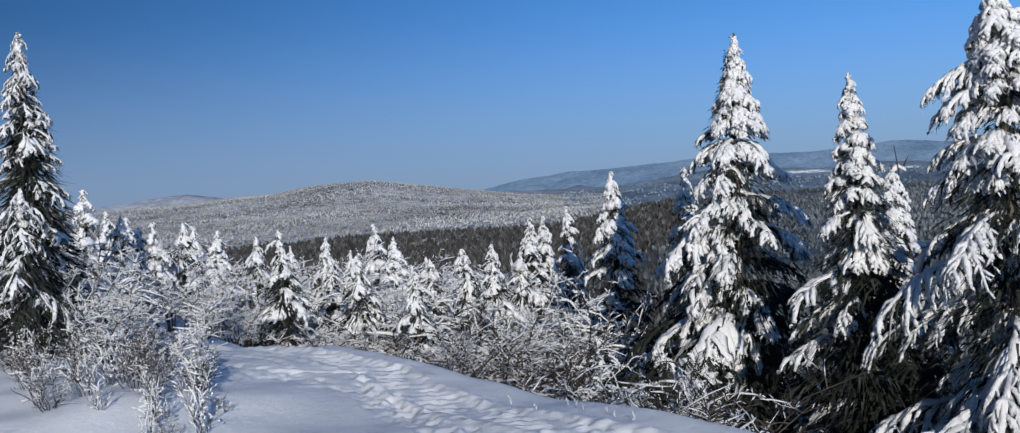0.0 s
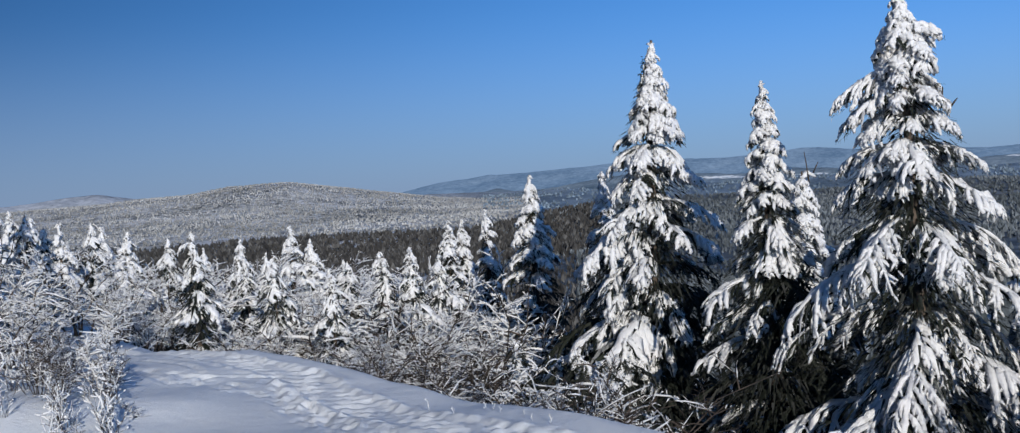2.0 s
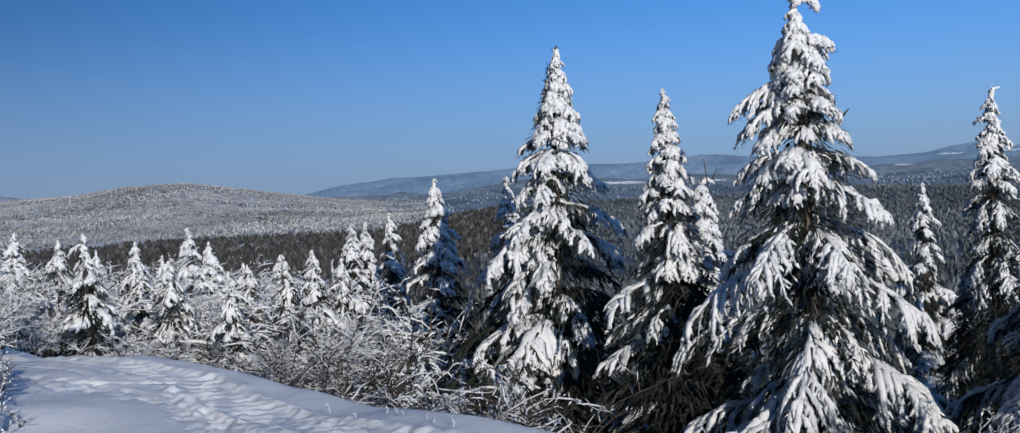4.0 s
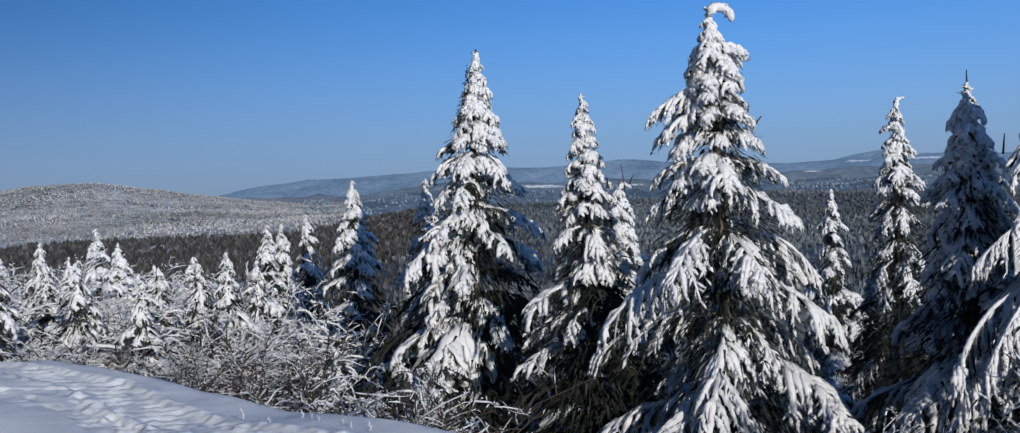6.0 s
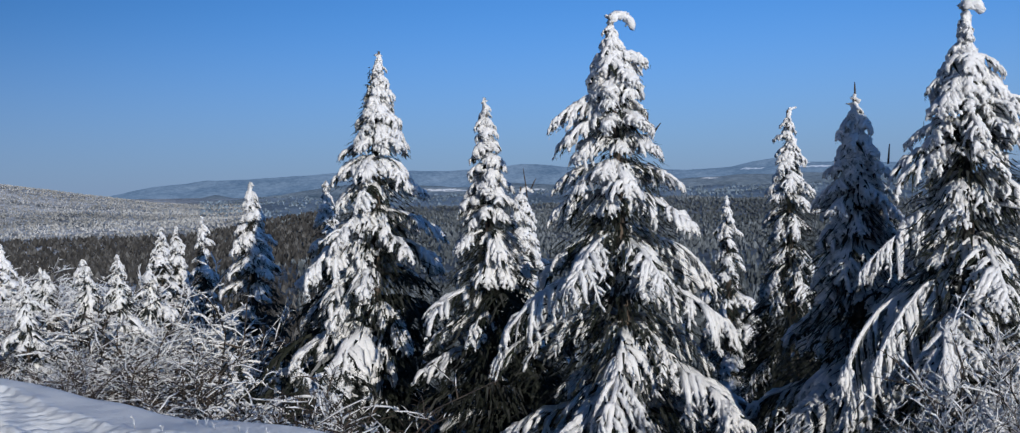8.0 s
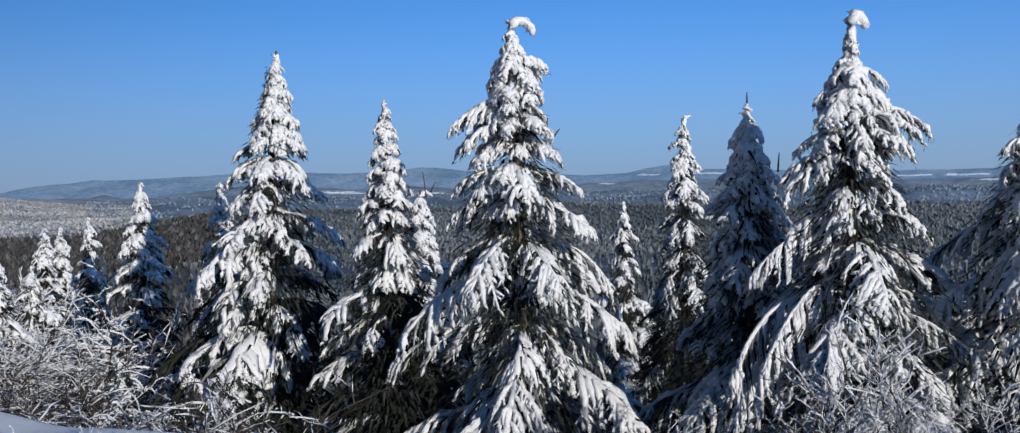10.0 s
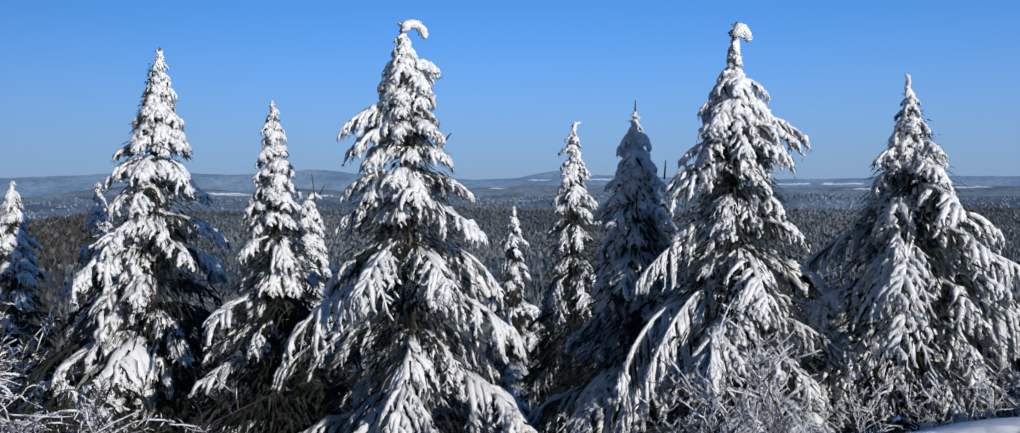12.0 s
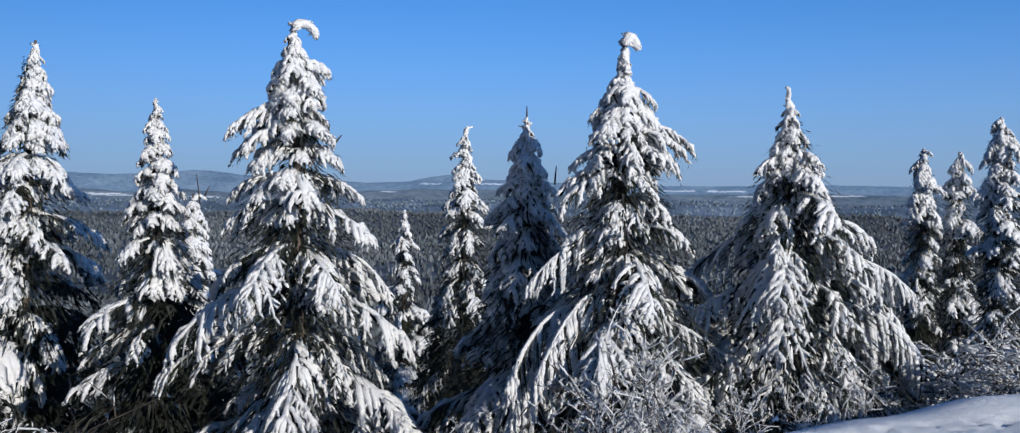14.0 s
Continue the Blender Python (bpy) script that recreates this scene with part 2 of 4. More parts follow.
def relief(x, y):
    x, y = np.asarray(x, float), np.asarray(y, float)
    r, az = np.hypot(x, y), np.degrees(np.arctan2(x, y))
    u = (y - np.interp(x, EDGE_X, EDGE_Y)) * 0.8
    up = np.maximum(u, 0)
    front = smooth01(-100, -70, az) * (1 - smooth01(95, 120, az))
    slope = 0.12 + 0.22 * smooth01(-6, 12, az)
    near = -slope * up * up / (up + 0.7) - 0.95 * (1 - np.exp(-up * up / (0.8 + 1.6 * up))) * smooth01(-21, -13, az)
    near = near + 0.05 * waves(x, y, 3, 5.0, 3) * smooth01(0.5, 6, r) + 0.3 * waves(x, y, 4, 14, 3) * smooth01(4, 25, up)
    # low bank on the left
    near = near + 0.22 * np.exp(-(((x + 4.2) / 1.5) ** 2 + ((y - 8.6) / 2.2) ** 2)) + 0.12 * np.exp(-(((x + 3.1) / 0.6) ** 2 + ((y - 7.6) / 0.7) ** 2))
    near = np.maximum(near, -28 - 0.04 * r)
    # far: a wooded valley, a broad hill on the left, rising ground behind
    far = np.interp(r, (0, 150, 400, 900, 1500, 3000, 4000, 5000), (-10, -24, -42, -56, -50, -36, -26, -24))
    swells = np.interp(r, (0, 150, 400, 700, 1150, 1450, 2000, 2500, 2900, 3350, 4000, 5000), (-10, -24, -40, -42, -27, -40, -58, -30, -50, -36, -38, -36))
    swells = swells - 8 * smooth01(44, 60, az) * smooth01(500, 1000, r)
    right = smooth01(1, 11, az)
    far = far * (1 - right) + swells * right
    hill = 39 + 47.1 * np.interp(az, HILL_AZ, HILL_EL)
    far = far + hill * np.exp(-((r - 2700) / 720) ** 2) * (1 - smooth01(1, 6, az))
    far = far + (2 + 5 * right) * waves(x, y, 8, 620, 4) * smooth01(500, 1400, r)
    w = smooth01(60, 190, r)
    z = near * (1 - w) + far * w * front + near * w * (1 - front)
    # trodden tracks: a ribbed trail, two lines of churned footprints, thin animal trails
    chop = waves(x, y, 31, 0.24, 2, 0.7)
    fine = waves(x, y, 32, 0.13, 2, 0.6)
    d, s, side = along(RIBBED, x, y)
    band = 1 - smooth01(0.15, 0.21, d + 0.03 * chop)
    rib = np.sin(y * 6.283 / 0.17 + 1.1 * np.sin(s * 3.1) + 0.9 * np.sin(x * 9) + 0.8 * chop)
    z = z + band * (-0.016 + 0.014 * rib * (0.7 + 0.5 * np.sin(s * 5.3 + side * 13 + chop)) + 0.007 * fine)
    z = z + 0.014 * np.exp(-((d - 0.25) / 0.05) ** 2) * (1 + 0.8 * chop)
    for path, wide, deep in ((STEPS, 0.10, 1.0), (SECOND, 0.06, 0.9), (RIGHT, 0.12, 0.9)):
        d, s, side = along(path, x, y)
        band = 1 - smooth01(wide * 0.7, wide * 1.5, d + 0.05 * chop)
        i = np.floor(s / 0.19)
        ds = s - (i + 0.5) * 0.19 - 0.04 * np.sin(i * 4.1)
        off = side - np.where(i % 2 == 0, 0.07, -0.07) - 0.05 * np.sin(i * 2.3)
        q = (ds / 0.07) ** 2 + (off / 0.045) ** 2
        z = z + deep * (band * (0.005 * chop + 0.005 * fine - 0.008) - 0.019 * np.exp(-q * q) * (1 + 0.4 * fine) + 0.008 * np.exp(-((np.sqrt(q) - 1.6) / 0.4) ** 2) * (1 + 0.8 * chop))
    for path in THIN:
        d, s, side = along(path, x, y)
        z = z - 0.02 * np.exp(-(d / 0.035) ** 2) * (0.8 + 0.6 * np.sin(s * 31 + 2 * chop)) + 0.008 * np.exp(-((d - 0.075) / 0.03) ** 2)
    return z


def ground_z(x, y):
    return float(relief(np.array([x]), np.array([y]))[0])


# open snowfields on the far hills: heading, height over the horizon, half width, half height, all in degrees
FIELDS = ((16.0, -0.34, 0.9, 0.05), (16.9, -0.42, 0.7, 0.03), (20.8, -0.5, 1.0, 0.05), (14.6, -0.28, 0.5, 0.03), (27.6, 0.2, 0.6, 0.03), (33.1, 0.3, 0.8, 0.035), (36.6, 0.31, 0.9, 0.04), (35.7, 0.5, 0.5, 0.04),
          (47.0, -0.02, 0.9, 0.03), (49.4, -0.03, 1.1, 0.05), (50.6, -0.3, 0.9, 0.04), (55.4, -0.24, 1.2, 0.04), (60.5, -0.1, 0.8, 0.03), (25.5, -0.4, 0.7, 0.03), (30.8, -0.15, 0.6, 0.03))


def field(az, el):
    """1 on the open snowfields."""
    out = np.zeros(np.shape(az))
    for a, e, da, de in FIELDS:
        q = ((az - a) / da) ** 2 + ((el - e) / de) ** 2 + 0.4 * np.sin(az * 5 + el * 31) + 0.3 * np.sin(az * 13 - el * 60)
        out = np.maximum(out, 1 - smooth01(0.7, 1.1, q))
    return out


def terrain():
    rr = [0.0, 1.0, 2.0, 3.0]
    r = 3.6
    while r < 4900:
        rr.append(r)
        r += 0.12 if r < 5.8 else 0.038 if r < 11.5 else min(r * (0.035 if r < 900 else 0.02), 0.042 + (r - 11.5) * 0.06)
    rr.append(4900)
    az = np.concatenate([np.arange(-34, -20, 0.45), np.arange(-20, 9, 0.2), np.arange(9, 46, 0.8), np.arange(46, 73, 0.4), np.arange(73, 326, 6.0)])
    rr = np.array(rr)
    a = np.radians(az)
    x, y = rr[:, None] * np.sin(a)[None], rr[:, None] * np.cos(a)[None]
    z = relief(x, y)
    n, m = z.shape
    idx = np.arange(n * m).reshape(n, m)
    nxt = np.roll(idx, -1, axis=1)
    quads = np.stack([idx[:-1], nxt[:-1], nxt[1:], idx[1:]], -1).reshape(-1, 4)
    me = bpy.data.meshes.new("ground")
    me.from_pydata(np.stack([x, y, z], -1).reshape(-1, 3).tolist(), [], quads.tolist())
    me.polygons.foreach_set("use_smooth", [True] * len(me.polygons))
    at = me.attributes.new("wooded", "FLOAT", "POINT")
    at.data.foreach_set("value", (smooth01(90, 320, np.broadcast_to(rr[:, None], z.shape))).ravel())
    rg, ag = np.broadcast_to(rr[:, None], z.shape), np.broadcast_to(((az + 180) % 360 - 180)[None], z.shape)
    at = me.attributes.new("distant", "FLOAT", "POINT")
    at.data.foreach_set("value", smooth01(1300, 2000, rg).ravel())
    at = me.attributes.new("rimed", "FLOAT", "POINT")
    at.data.foreach_set("value", (1 - smooth01(-3, 9, ag + 0 * rg)).ravel())
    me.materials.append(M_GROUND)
    me.validate()
    return tagged(new("ground", me), "snow-covered ground with trodden tracks falling to wooded hills", "ground", kind="structure")


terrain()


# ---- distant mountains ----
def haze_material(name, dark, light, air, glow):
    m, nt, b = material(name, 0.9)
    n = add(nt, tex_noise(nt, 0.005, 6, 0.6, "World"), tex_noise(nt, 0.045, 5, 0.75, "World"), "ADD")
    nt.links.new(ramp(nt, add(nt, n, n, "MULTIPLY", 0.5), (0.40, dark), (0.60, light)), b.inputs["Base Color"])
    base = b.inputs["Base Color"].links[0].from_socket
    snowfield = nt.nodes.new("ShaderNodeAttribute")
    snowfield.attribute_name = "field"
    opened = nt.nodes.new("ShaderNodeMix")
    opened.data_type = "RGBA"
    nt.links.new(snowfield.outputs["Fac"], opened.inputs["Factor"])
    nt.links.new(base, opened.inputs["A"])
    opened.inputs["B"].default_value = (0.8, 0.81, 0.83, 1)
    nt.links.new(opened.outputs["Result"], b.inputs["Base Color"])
    # an even blue glow stands in for the haze before the ranges
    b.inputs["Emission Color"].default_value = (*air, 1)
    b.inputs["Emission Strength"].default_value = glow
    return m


def mountain_range(name, r0, depth, az0, az1, crest, foot, mat, label):
    """A ridge that stands across the view; crest gives the height over the eye by heading."""
    az = np.arange(az0, az1, 0.12)
    prof = np.concatenate([np.linspace(0, 1, 24), np.linspace(0.9, 0.3, 3)])
    rad = np.concatenate([np.linspace(0, 1, 24), np.linspace(1.1, 1.6, 3)])
    a = np.radians(az)
    top = crest(az)
    r = r0 + depth * rad[:, None] + 0 * a[None]
    x, y = r * np.sin(a), r * np.cos(a)
    z = foot + (EYE + top[None] - foot) * (prof[:, None] ** 0.8) + waves(x, y, 21, 420, 4, 0.55) * 7 * np.sin(np.clip(prof, 0, 1) * 3.14)[:, None]
    n, m = z.shape
    idx = np.arange(n * m).reshape(n, m)
    quads = np.stack([idx[:-1, :-1], idx[:-1, 1:], idx[1:, 1:], idx[1:, :-1]], -1).reshape(-1, 4)
    me = bpy.data.meshes.new(name)
    me.from_pydata(np.stack([x, y, z], -1).reshape(-1, 3).tolist(), [], quads.tolist())
    me.polygons.foreach_set("use_smooth", [True] * len(me.polygons))
    at = me.attributes.new("field", "FLOAT", "POINT")
    at.data.foreach_set("value", field(np.broadcast_to(az[None], z.shape), np.degrees(np.arctan2(z - EYE, r))).ravel())
    me.materials.append(mat)
    return tagged(new(name, me), label, "mountains", kind="structure")


FAR_AZ = (-40, -6, -1.5, -0.5, 0.7, 2.4, 3.4, 5.5, 8, 10.3, 14.6, 16.5, 18.9, 20.5, 21.3, 22.7, 25, 29.7, 32, 33.2, 34.2, 35, 36, 38, 40.5, 43, 48, 55, 60, 85)
FAR_EL = (-0.4, -0.4, -0.12, 0.08, 0.29, 0.42, 0.55, 0.55, 0.67, 0.76, 0.76, 0.68, 0.74, 0.95, 0.92, 0.75, 0.55, 0.33, 0.43, 0.68, 0.84, 0.71, 0.56, 0.48, 0.38, 0.29, 0.23, 0.33, 0.27, 0.2)
MID_AZ = (-3, 1.5, 2.7, 3.9, 4.8, 6, 7.2, 8.7, 9.8, 12, 15, 17, 20, 24, 28, 32, 36, 40, 46, 52, 60, 75)
MID_EL = (-1.0, -0.7, -0.45, -0.2, -0.42, -0.45, -0.36, -0.13, 0.04, 0.12, -0.05, -0.25, -0.1, -0.3, -0.2, -0.02, 0.0, -0.2, -0.25, -0.15, -0.2, -0.3)


def crest_far(az):
    el = np.interp(az, FAR_AZ, FAR_EL) + 0.02 * waves(az, 0 * az, 5, 3.0, 4)
    return np.tan(np.radians(el)) * 4630


def crest_mid(az):
    el = np.interp(az, MID_AZ, MID_EL) + 0.025 * waves(az, 0 * az, 9, 3.0, 4)
    return np.tan(np.radians(el)) * 3990


def crest_back(az):
    el = np.interp(az, (-40, -24, -20.2, -18.6, -17.3, -16, -14, -12), (0.2, 0.3, 0.49, 0.7, 0.73, 0.53, 0.2, -0.3)) + 0.02 * waves(az, 0 * az, 6, 3.0, 4)
    return np.tan(np.radians(el)) * 3700


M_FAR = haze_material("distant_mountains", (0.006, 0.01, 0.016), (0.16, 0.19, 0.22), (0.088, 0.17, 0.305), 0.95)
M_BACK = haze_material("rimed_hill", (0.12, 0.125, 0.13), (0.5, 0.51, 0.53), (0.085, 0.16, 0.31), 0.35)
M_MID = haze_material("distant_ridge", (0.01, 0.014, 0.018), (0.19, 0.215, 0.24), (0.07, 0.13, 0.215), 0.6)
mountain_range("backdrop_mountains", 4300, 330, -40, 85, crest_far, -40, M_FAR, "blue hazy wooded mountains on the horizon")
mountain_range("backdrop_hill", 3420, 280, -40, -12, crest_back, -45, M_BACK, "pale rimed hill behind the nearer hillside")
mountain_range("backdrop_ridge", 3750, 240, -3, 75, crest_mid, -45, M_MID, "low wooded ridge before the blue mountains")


# ---- far woods: uncounted little conifers ----
def woods(name, seed, count, r0, r1, az0, az1, tall, mat, label, power=1.0, wide=0.3):
    """Uncounted small crowns scattered over the far ground; wide: their half width as a share of their height."""
    g = np.random.RandomState(seed)
    r = r0 * (r1 / r0) ** (g.rand(count) ** power)
    a = np.radians(az0 + (az1 - az0) * g.rand(count))
    x, y = r * np.sin(a), r * np.cos(a)
    z = relief(x, y)
    h = tall * g.uniform(0.55, 1.25, count)
    w = h * wide * g.uniform(0.6, 1.3, count)
    n = 4
    th = np.arange(n)[None] / n * 6.283 + g.uniform(0, 6.283, (count, 1))
    rad = w[:, None] * g.uniform(0.7, 1.3, (count, n))
    px, py = x[:, None] + rad * np.cos(th), y[:, None] + rad * np.sin(th)
    v = np.concatenate([np.stack([px, py, z[:, None] - 0.3 + h[:, None] * g.uniform(0, 0.45, (count, n))], -1), np.stack([x + w * g.uniform(-0.3, 0.3, count), y, z + h], -1)[:, None]], 1)
    k = np.arange(n)
    tri = np.stack([k, (k + 1) % n, 0 * k + n], -1)
    f = (tri[None] + (np.arange(count) * (n + 1))[:, None, None]).reshape(-1, 3)
    me = bpy.data.meshes.new(name)
    me.from_pydata(v.reshape(-1, 3).tolist(), [], f.tolist())
    me.materials.append(mat)
    return tagged(new(name, me), label, "forest", kind="stuff")


def wood_material(name, *stops, broad=0.0):
    m, nt, b = material(name, 0.85)
    geo = nt.nodes.new("ShaderNodeNewGeometry")
    n = tex_noise(nt, 0.35, 4, 0.7, "World")
    mixed = add(nt, add(nt, geo.outputs["Random Per Island"], geo.outputs["Random Per Island"], "MULTIPLY", 0.55), add(nt, n, n, "MULTIPLY", 0.45))
    if broad:
        wide = tex_noise(nt, 0.0045, 5, 0.65, "World")
        mixed = add(nt, add(nt, mixed, mixed, "MULTIPLY", 1 - broad), add(nt, wide, wide, "MULTIPLY", broad))
    nt.links.new(ramp(nt, mixed, *stops), b.inputs["Base Color"])
    return m


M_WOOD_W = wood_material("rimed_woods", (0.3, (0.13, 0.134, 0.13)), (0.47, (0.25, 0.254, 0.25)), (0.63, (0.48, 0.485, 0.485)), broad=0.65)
# the blue-grey of the next two has the valley haze mixed into it
M_WOOD_G = wood_material("hazed_woods", (0.43, (0.08, 0.115, 0.15)), (0.5, (0.14, 0.19, 0.24)), (0.58, (0.22, 0.29, 0.36)), broad=0.8)
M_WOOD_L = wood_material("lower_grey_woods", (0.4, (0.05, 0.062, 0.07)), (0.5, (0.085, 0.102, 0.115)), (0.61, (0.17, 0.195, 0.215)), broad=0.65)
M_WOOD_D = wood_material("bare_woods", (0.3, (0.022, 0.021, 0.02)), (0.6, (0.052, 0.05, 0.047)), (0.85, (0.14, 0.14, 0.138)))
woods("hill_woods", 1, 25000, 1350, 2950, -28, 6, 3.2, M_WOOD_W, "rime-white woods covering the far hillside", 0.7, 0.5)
woods("plain_woods", 4, 7000, 1900, 3500, 3, 66, 6, M_WOOD_G, "woods on the valley floor, coloured blue for haze", 0.7, 0.6)
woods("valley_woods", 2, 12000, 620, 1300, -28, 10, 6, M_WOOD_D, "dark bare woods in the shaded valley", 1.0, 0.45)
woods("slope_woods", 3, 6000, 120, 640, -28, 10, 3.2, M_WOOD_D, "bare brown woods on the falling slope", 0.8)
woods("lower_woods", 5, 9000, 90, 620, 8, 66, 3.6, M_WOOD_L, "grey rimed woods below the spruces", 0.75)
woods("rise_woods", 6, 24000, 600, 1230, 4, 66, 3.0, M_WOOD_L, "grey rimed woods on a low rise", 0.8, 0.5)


# ---- snow-laden conifers ----
def bough_meshes(seed, sprays, tips, size, width, rag, weep, hairs):
    """One bough of unit length along +x: dark needle sprays on their stem, and the snow that lies on them.
    sprays: side sprays on each flank; tips: hanging tips on each; size: thickness of the snow; rag: the share left bare; weep: how far the sprays hang."""
    g = random.Random(seed)
    green, snow = Build(), Build()
    rise, droop, bend = g.uniform(0.08, 0.24), g.uniform(0.28, 0.5) + 0.12 * weep, g.uniform(1.8, 2.6)
    sway = g.uniform(-0.14, 0.14)
    bald = g.uniform(0.2, 0.9), g.choice((-1, 1))

    def stem(s):
        return Vector((s * (1 - 0.12 * s), sway * s * s, rise * s - droop * s ** bend))

    def shake(w):
        return Vector((g.uniform(-w, w), g.uniform(-w, w), g.uniform(-w, w)))

    ss = [k / 6 for k in range(7)]
    green.tube([stem(s) - Vector((0, 0, size * 0.5)) for s in ss], [0.018 * (1.15 - s) + 0.004 for s in ss], 3)
    lobes = g.uniform(2.5, 4.5)
    count = 2 * sprays + 1
    for i in range(count):
        s0 = 1.0 if i == count - 1 else 0.16 + 0.84 * (i + g.uniform(0.1, 0.9)) / count
        side = (1 if i % 2 else -1) * (g.uniform(-0.2, 0.2) if i == count - 1 else 1)
        length = width * min(1, 0.35 + s0 * 1.5) * (1.12 - s0 * s0) ** 0.55 * (0.85 + 0.25 * math.sin(s0 * lobes * 6.28 + side)) * g.uniform(0.72, 1.2)
        if i == count - 1:
            length = width * 0.45
        turn = radians(g.uniform(46, 74) - 26 * s0)
        ahead = Vector((math.cos(turn), math.sin(turn) * side, 0.0))
        fall = (0.35 + 1.1 * weep) * g.uniform(0.7, 1.3) + 0.25 * s0
        p0 = stem(s0) if i < count - 1 else stem(0.93)

        def spray(u, lift=0.0):
            return p0 + ahead * (length * u * (1 - 0.28 * min(1, weep) * u)) + Vector((0, 0, lift - length * (fall * u ** 1.7 - 0.08 * u)))

        # needles under the snow
        green.tube([spray(u, -size * 0.5) + shake(size * 0.2) for u in (0.0, 0.55, 0.95)], [size * 0.4, size * 0.45, size * 0.1], 3, g, 0.3)
        for _ in range(hairs):
            u = g.uniform(0.1, 1.05)
            q = spray(u, -size * 0.6) + shake(size * 0.8)
            w = Vector((g.uniform(-1, 1), g.uniform(-1, 1), 0.2)).normalized() * size * 0.15
            green.tri(q + w, q - w, q + (ahead * g.uniform(-0.3, 1.2) + Vector((g.uniform(-0.5, 0.5), g.uniform(-0.5, 0.5), -g.uniform(0.7, 1.9)))) * size * 1.15)
        if g.random() < rag or (abs(s0 - bald[0]) < 0.1 and side * bald[1] > 0):
            continue
        # a thick soft roll of snow along the spray, with smaller rolls hanging from it
        r = size * g.uniform(0.85, 1.4) * (1.1 - 0.3 * s0)
        end = g.uniform(0.86, 1.02)
        us = (0.0, 0.33 * end, 0.68 * end, end)
        snow.tube([spray(u, size * 0.18) + shake(size * 0.22) * (u > 0) for u in us], [r * 0.8, r * g.uniform(0.85, 1.3), r * g.uniform(0.7, 1.2), r * 0.5], 4, g, 0.4, 0.8)
        for k in range(tips):
            u = 0.18 + 0.78 * (k + g.uniform(0.1, 0.9)) / tips
            q = spray(u) + shake(size * 0.3)
            flank = Vector((-ahead.y, ahead.x, 0)) * (1 if k % 2 else -1) * g.uniform(0.5, 1.1)
            out = ahead * g.uniform(0.3, 1.0) + flank + Vector((0, 0, -0.25 - g.uniform(0.2, 0.9) * (0.4 + weep) - 0.5 * u))
            out = out.normalized() * max(size * g.uniform(1.3, 2.3), length * g.uniform(0.2, 0.36)) * (1.15 - 0.4 * u)
            w = size * g.uniform(0.42, 0.88)
            snow.tube([q, q + out * 0.5 + shake(size * 0.2), q + out - Vector((0, 0, size * 0.4))], [w * 0.8, w, w * 0.4], 3, g, 0.3)
            if k % 2 == 0:
                green.tri(q + shake(size * 0.5), q + shake(size * 0.5) - Vector((0, 0, size)), q + out * g.uniform(1.05, 1.3))
    # the ridge of snow on the stem
    n = 6 + sprays // 2
    ss = [0.12 + 0.86 * k / (n - 1) for k in range(n)]
    snow.tube([stem(s) + shake(size * 0.25) + Vector((0, 0, size * 0.35)) for s in ss], [size * 0.5] + [size * g.uniform(0.85, 1.5) * (1.1 - 0.35 * s) for s in ss[1:-1]] + [size * 0.4], 6, g, 0.3, 0.75)
    return green, snow


def bough_set(count, *shape):
    out = []
    for i in range(count):
        green, snow = bough_meshes(shape[0] + i, *shape[1:])
        out.append((green.mesh("bough", M_FROSTED, False), snow.mesh("bough_snow", M_CLUMP)))
    return out


# seed, sprays, tips, thickness of snow, half width, share left bare, weeping, dark sprigs
FULL = bough_set(9, 100, 10, 5, 0.031, 0.34, 0.24, 0.45, 13)
BROAD = bough_set(9, 160, 14, 6, 0.0185, 0.31, 0.25, 0.65, 15)
LONG = bough_set(6, 150, 18, 5, 0.016, 0.21, 0.10, 1.2, 14)
PADS = bough_set(9, 300, 7, 4, 0.048, 0.38, 0.11, 0.4, 7)
STUB = bough_set(8, 250, 4, 2, 0.088, 0.42, 0.08, 0.35, 3)
LITE = bough_set(6, 200, 4, 1, 0.08, 0.34, 0.2, 0.35, 4)
TINY = bough_set(5, 350, 3, 1, 0.12, 0.42, 0.12, 0.3, 2)
PATCHY = bough_set(6, 390, 8, 3, 0.032, 0.36, 0.5, 0.5, 12)
REAR = bough_set(4, 380, 6, 1, 0.05, 0.34, 0.10, 0.4, 3)


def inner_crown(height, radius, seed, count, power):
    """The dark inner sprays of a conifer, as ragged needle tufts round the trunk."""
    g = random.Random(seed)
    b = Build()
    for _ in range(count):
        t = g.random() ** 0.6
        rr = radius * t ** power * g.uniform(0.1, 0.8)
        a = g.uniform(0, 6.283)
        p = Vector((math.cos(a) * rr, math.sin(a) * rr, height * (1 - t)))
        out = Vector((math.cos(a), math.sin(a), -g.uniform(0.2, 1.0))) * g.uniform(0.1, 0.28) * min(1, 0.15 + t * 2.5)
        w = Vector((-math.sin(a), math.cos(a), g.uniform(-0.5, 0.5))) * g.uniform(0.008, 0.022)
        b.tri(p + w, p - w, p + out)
    return b.mesh("inner_crown", M_NEEDLE_SHADE, False)


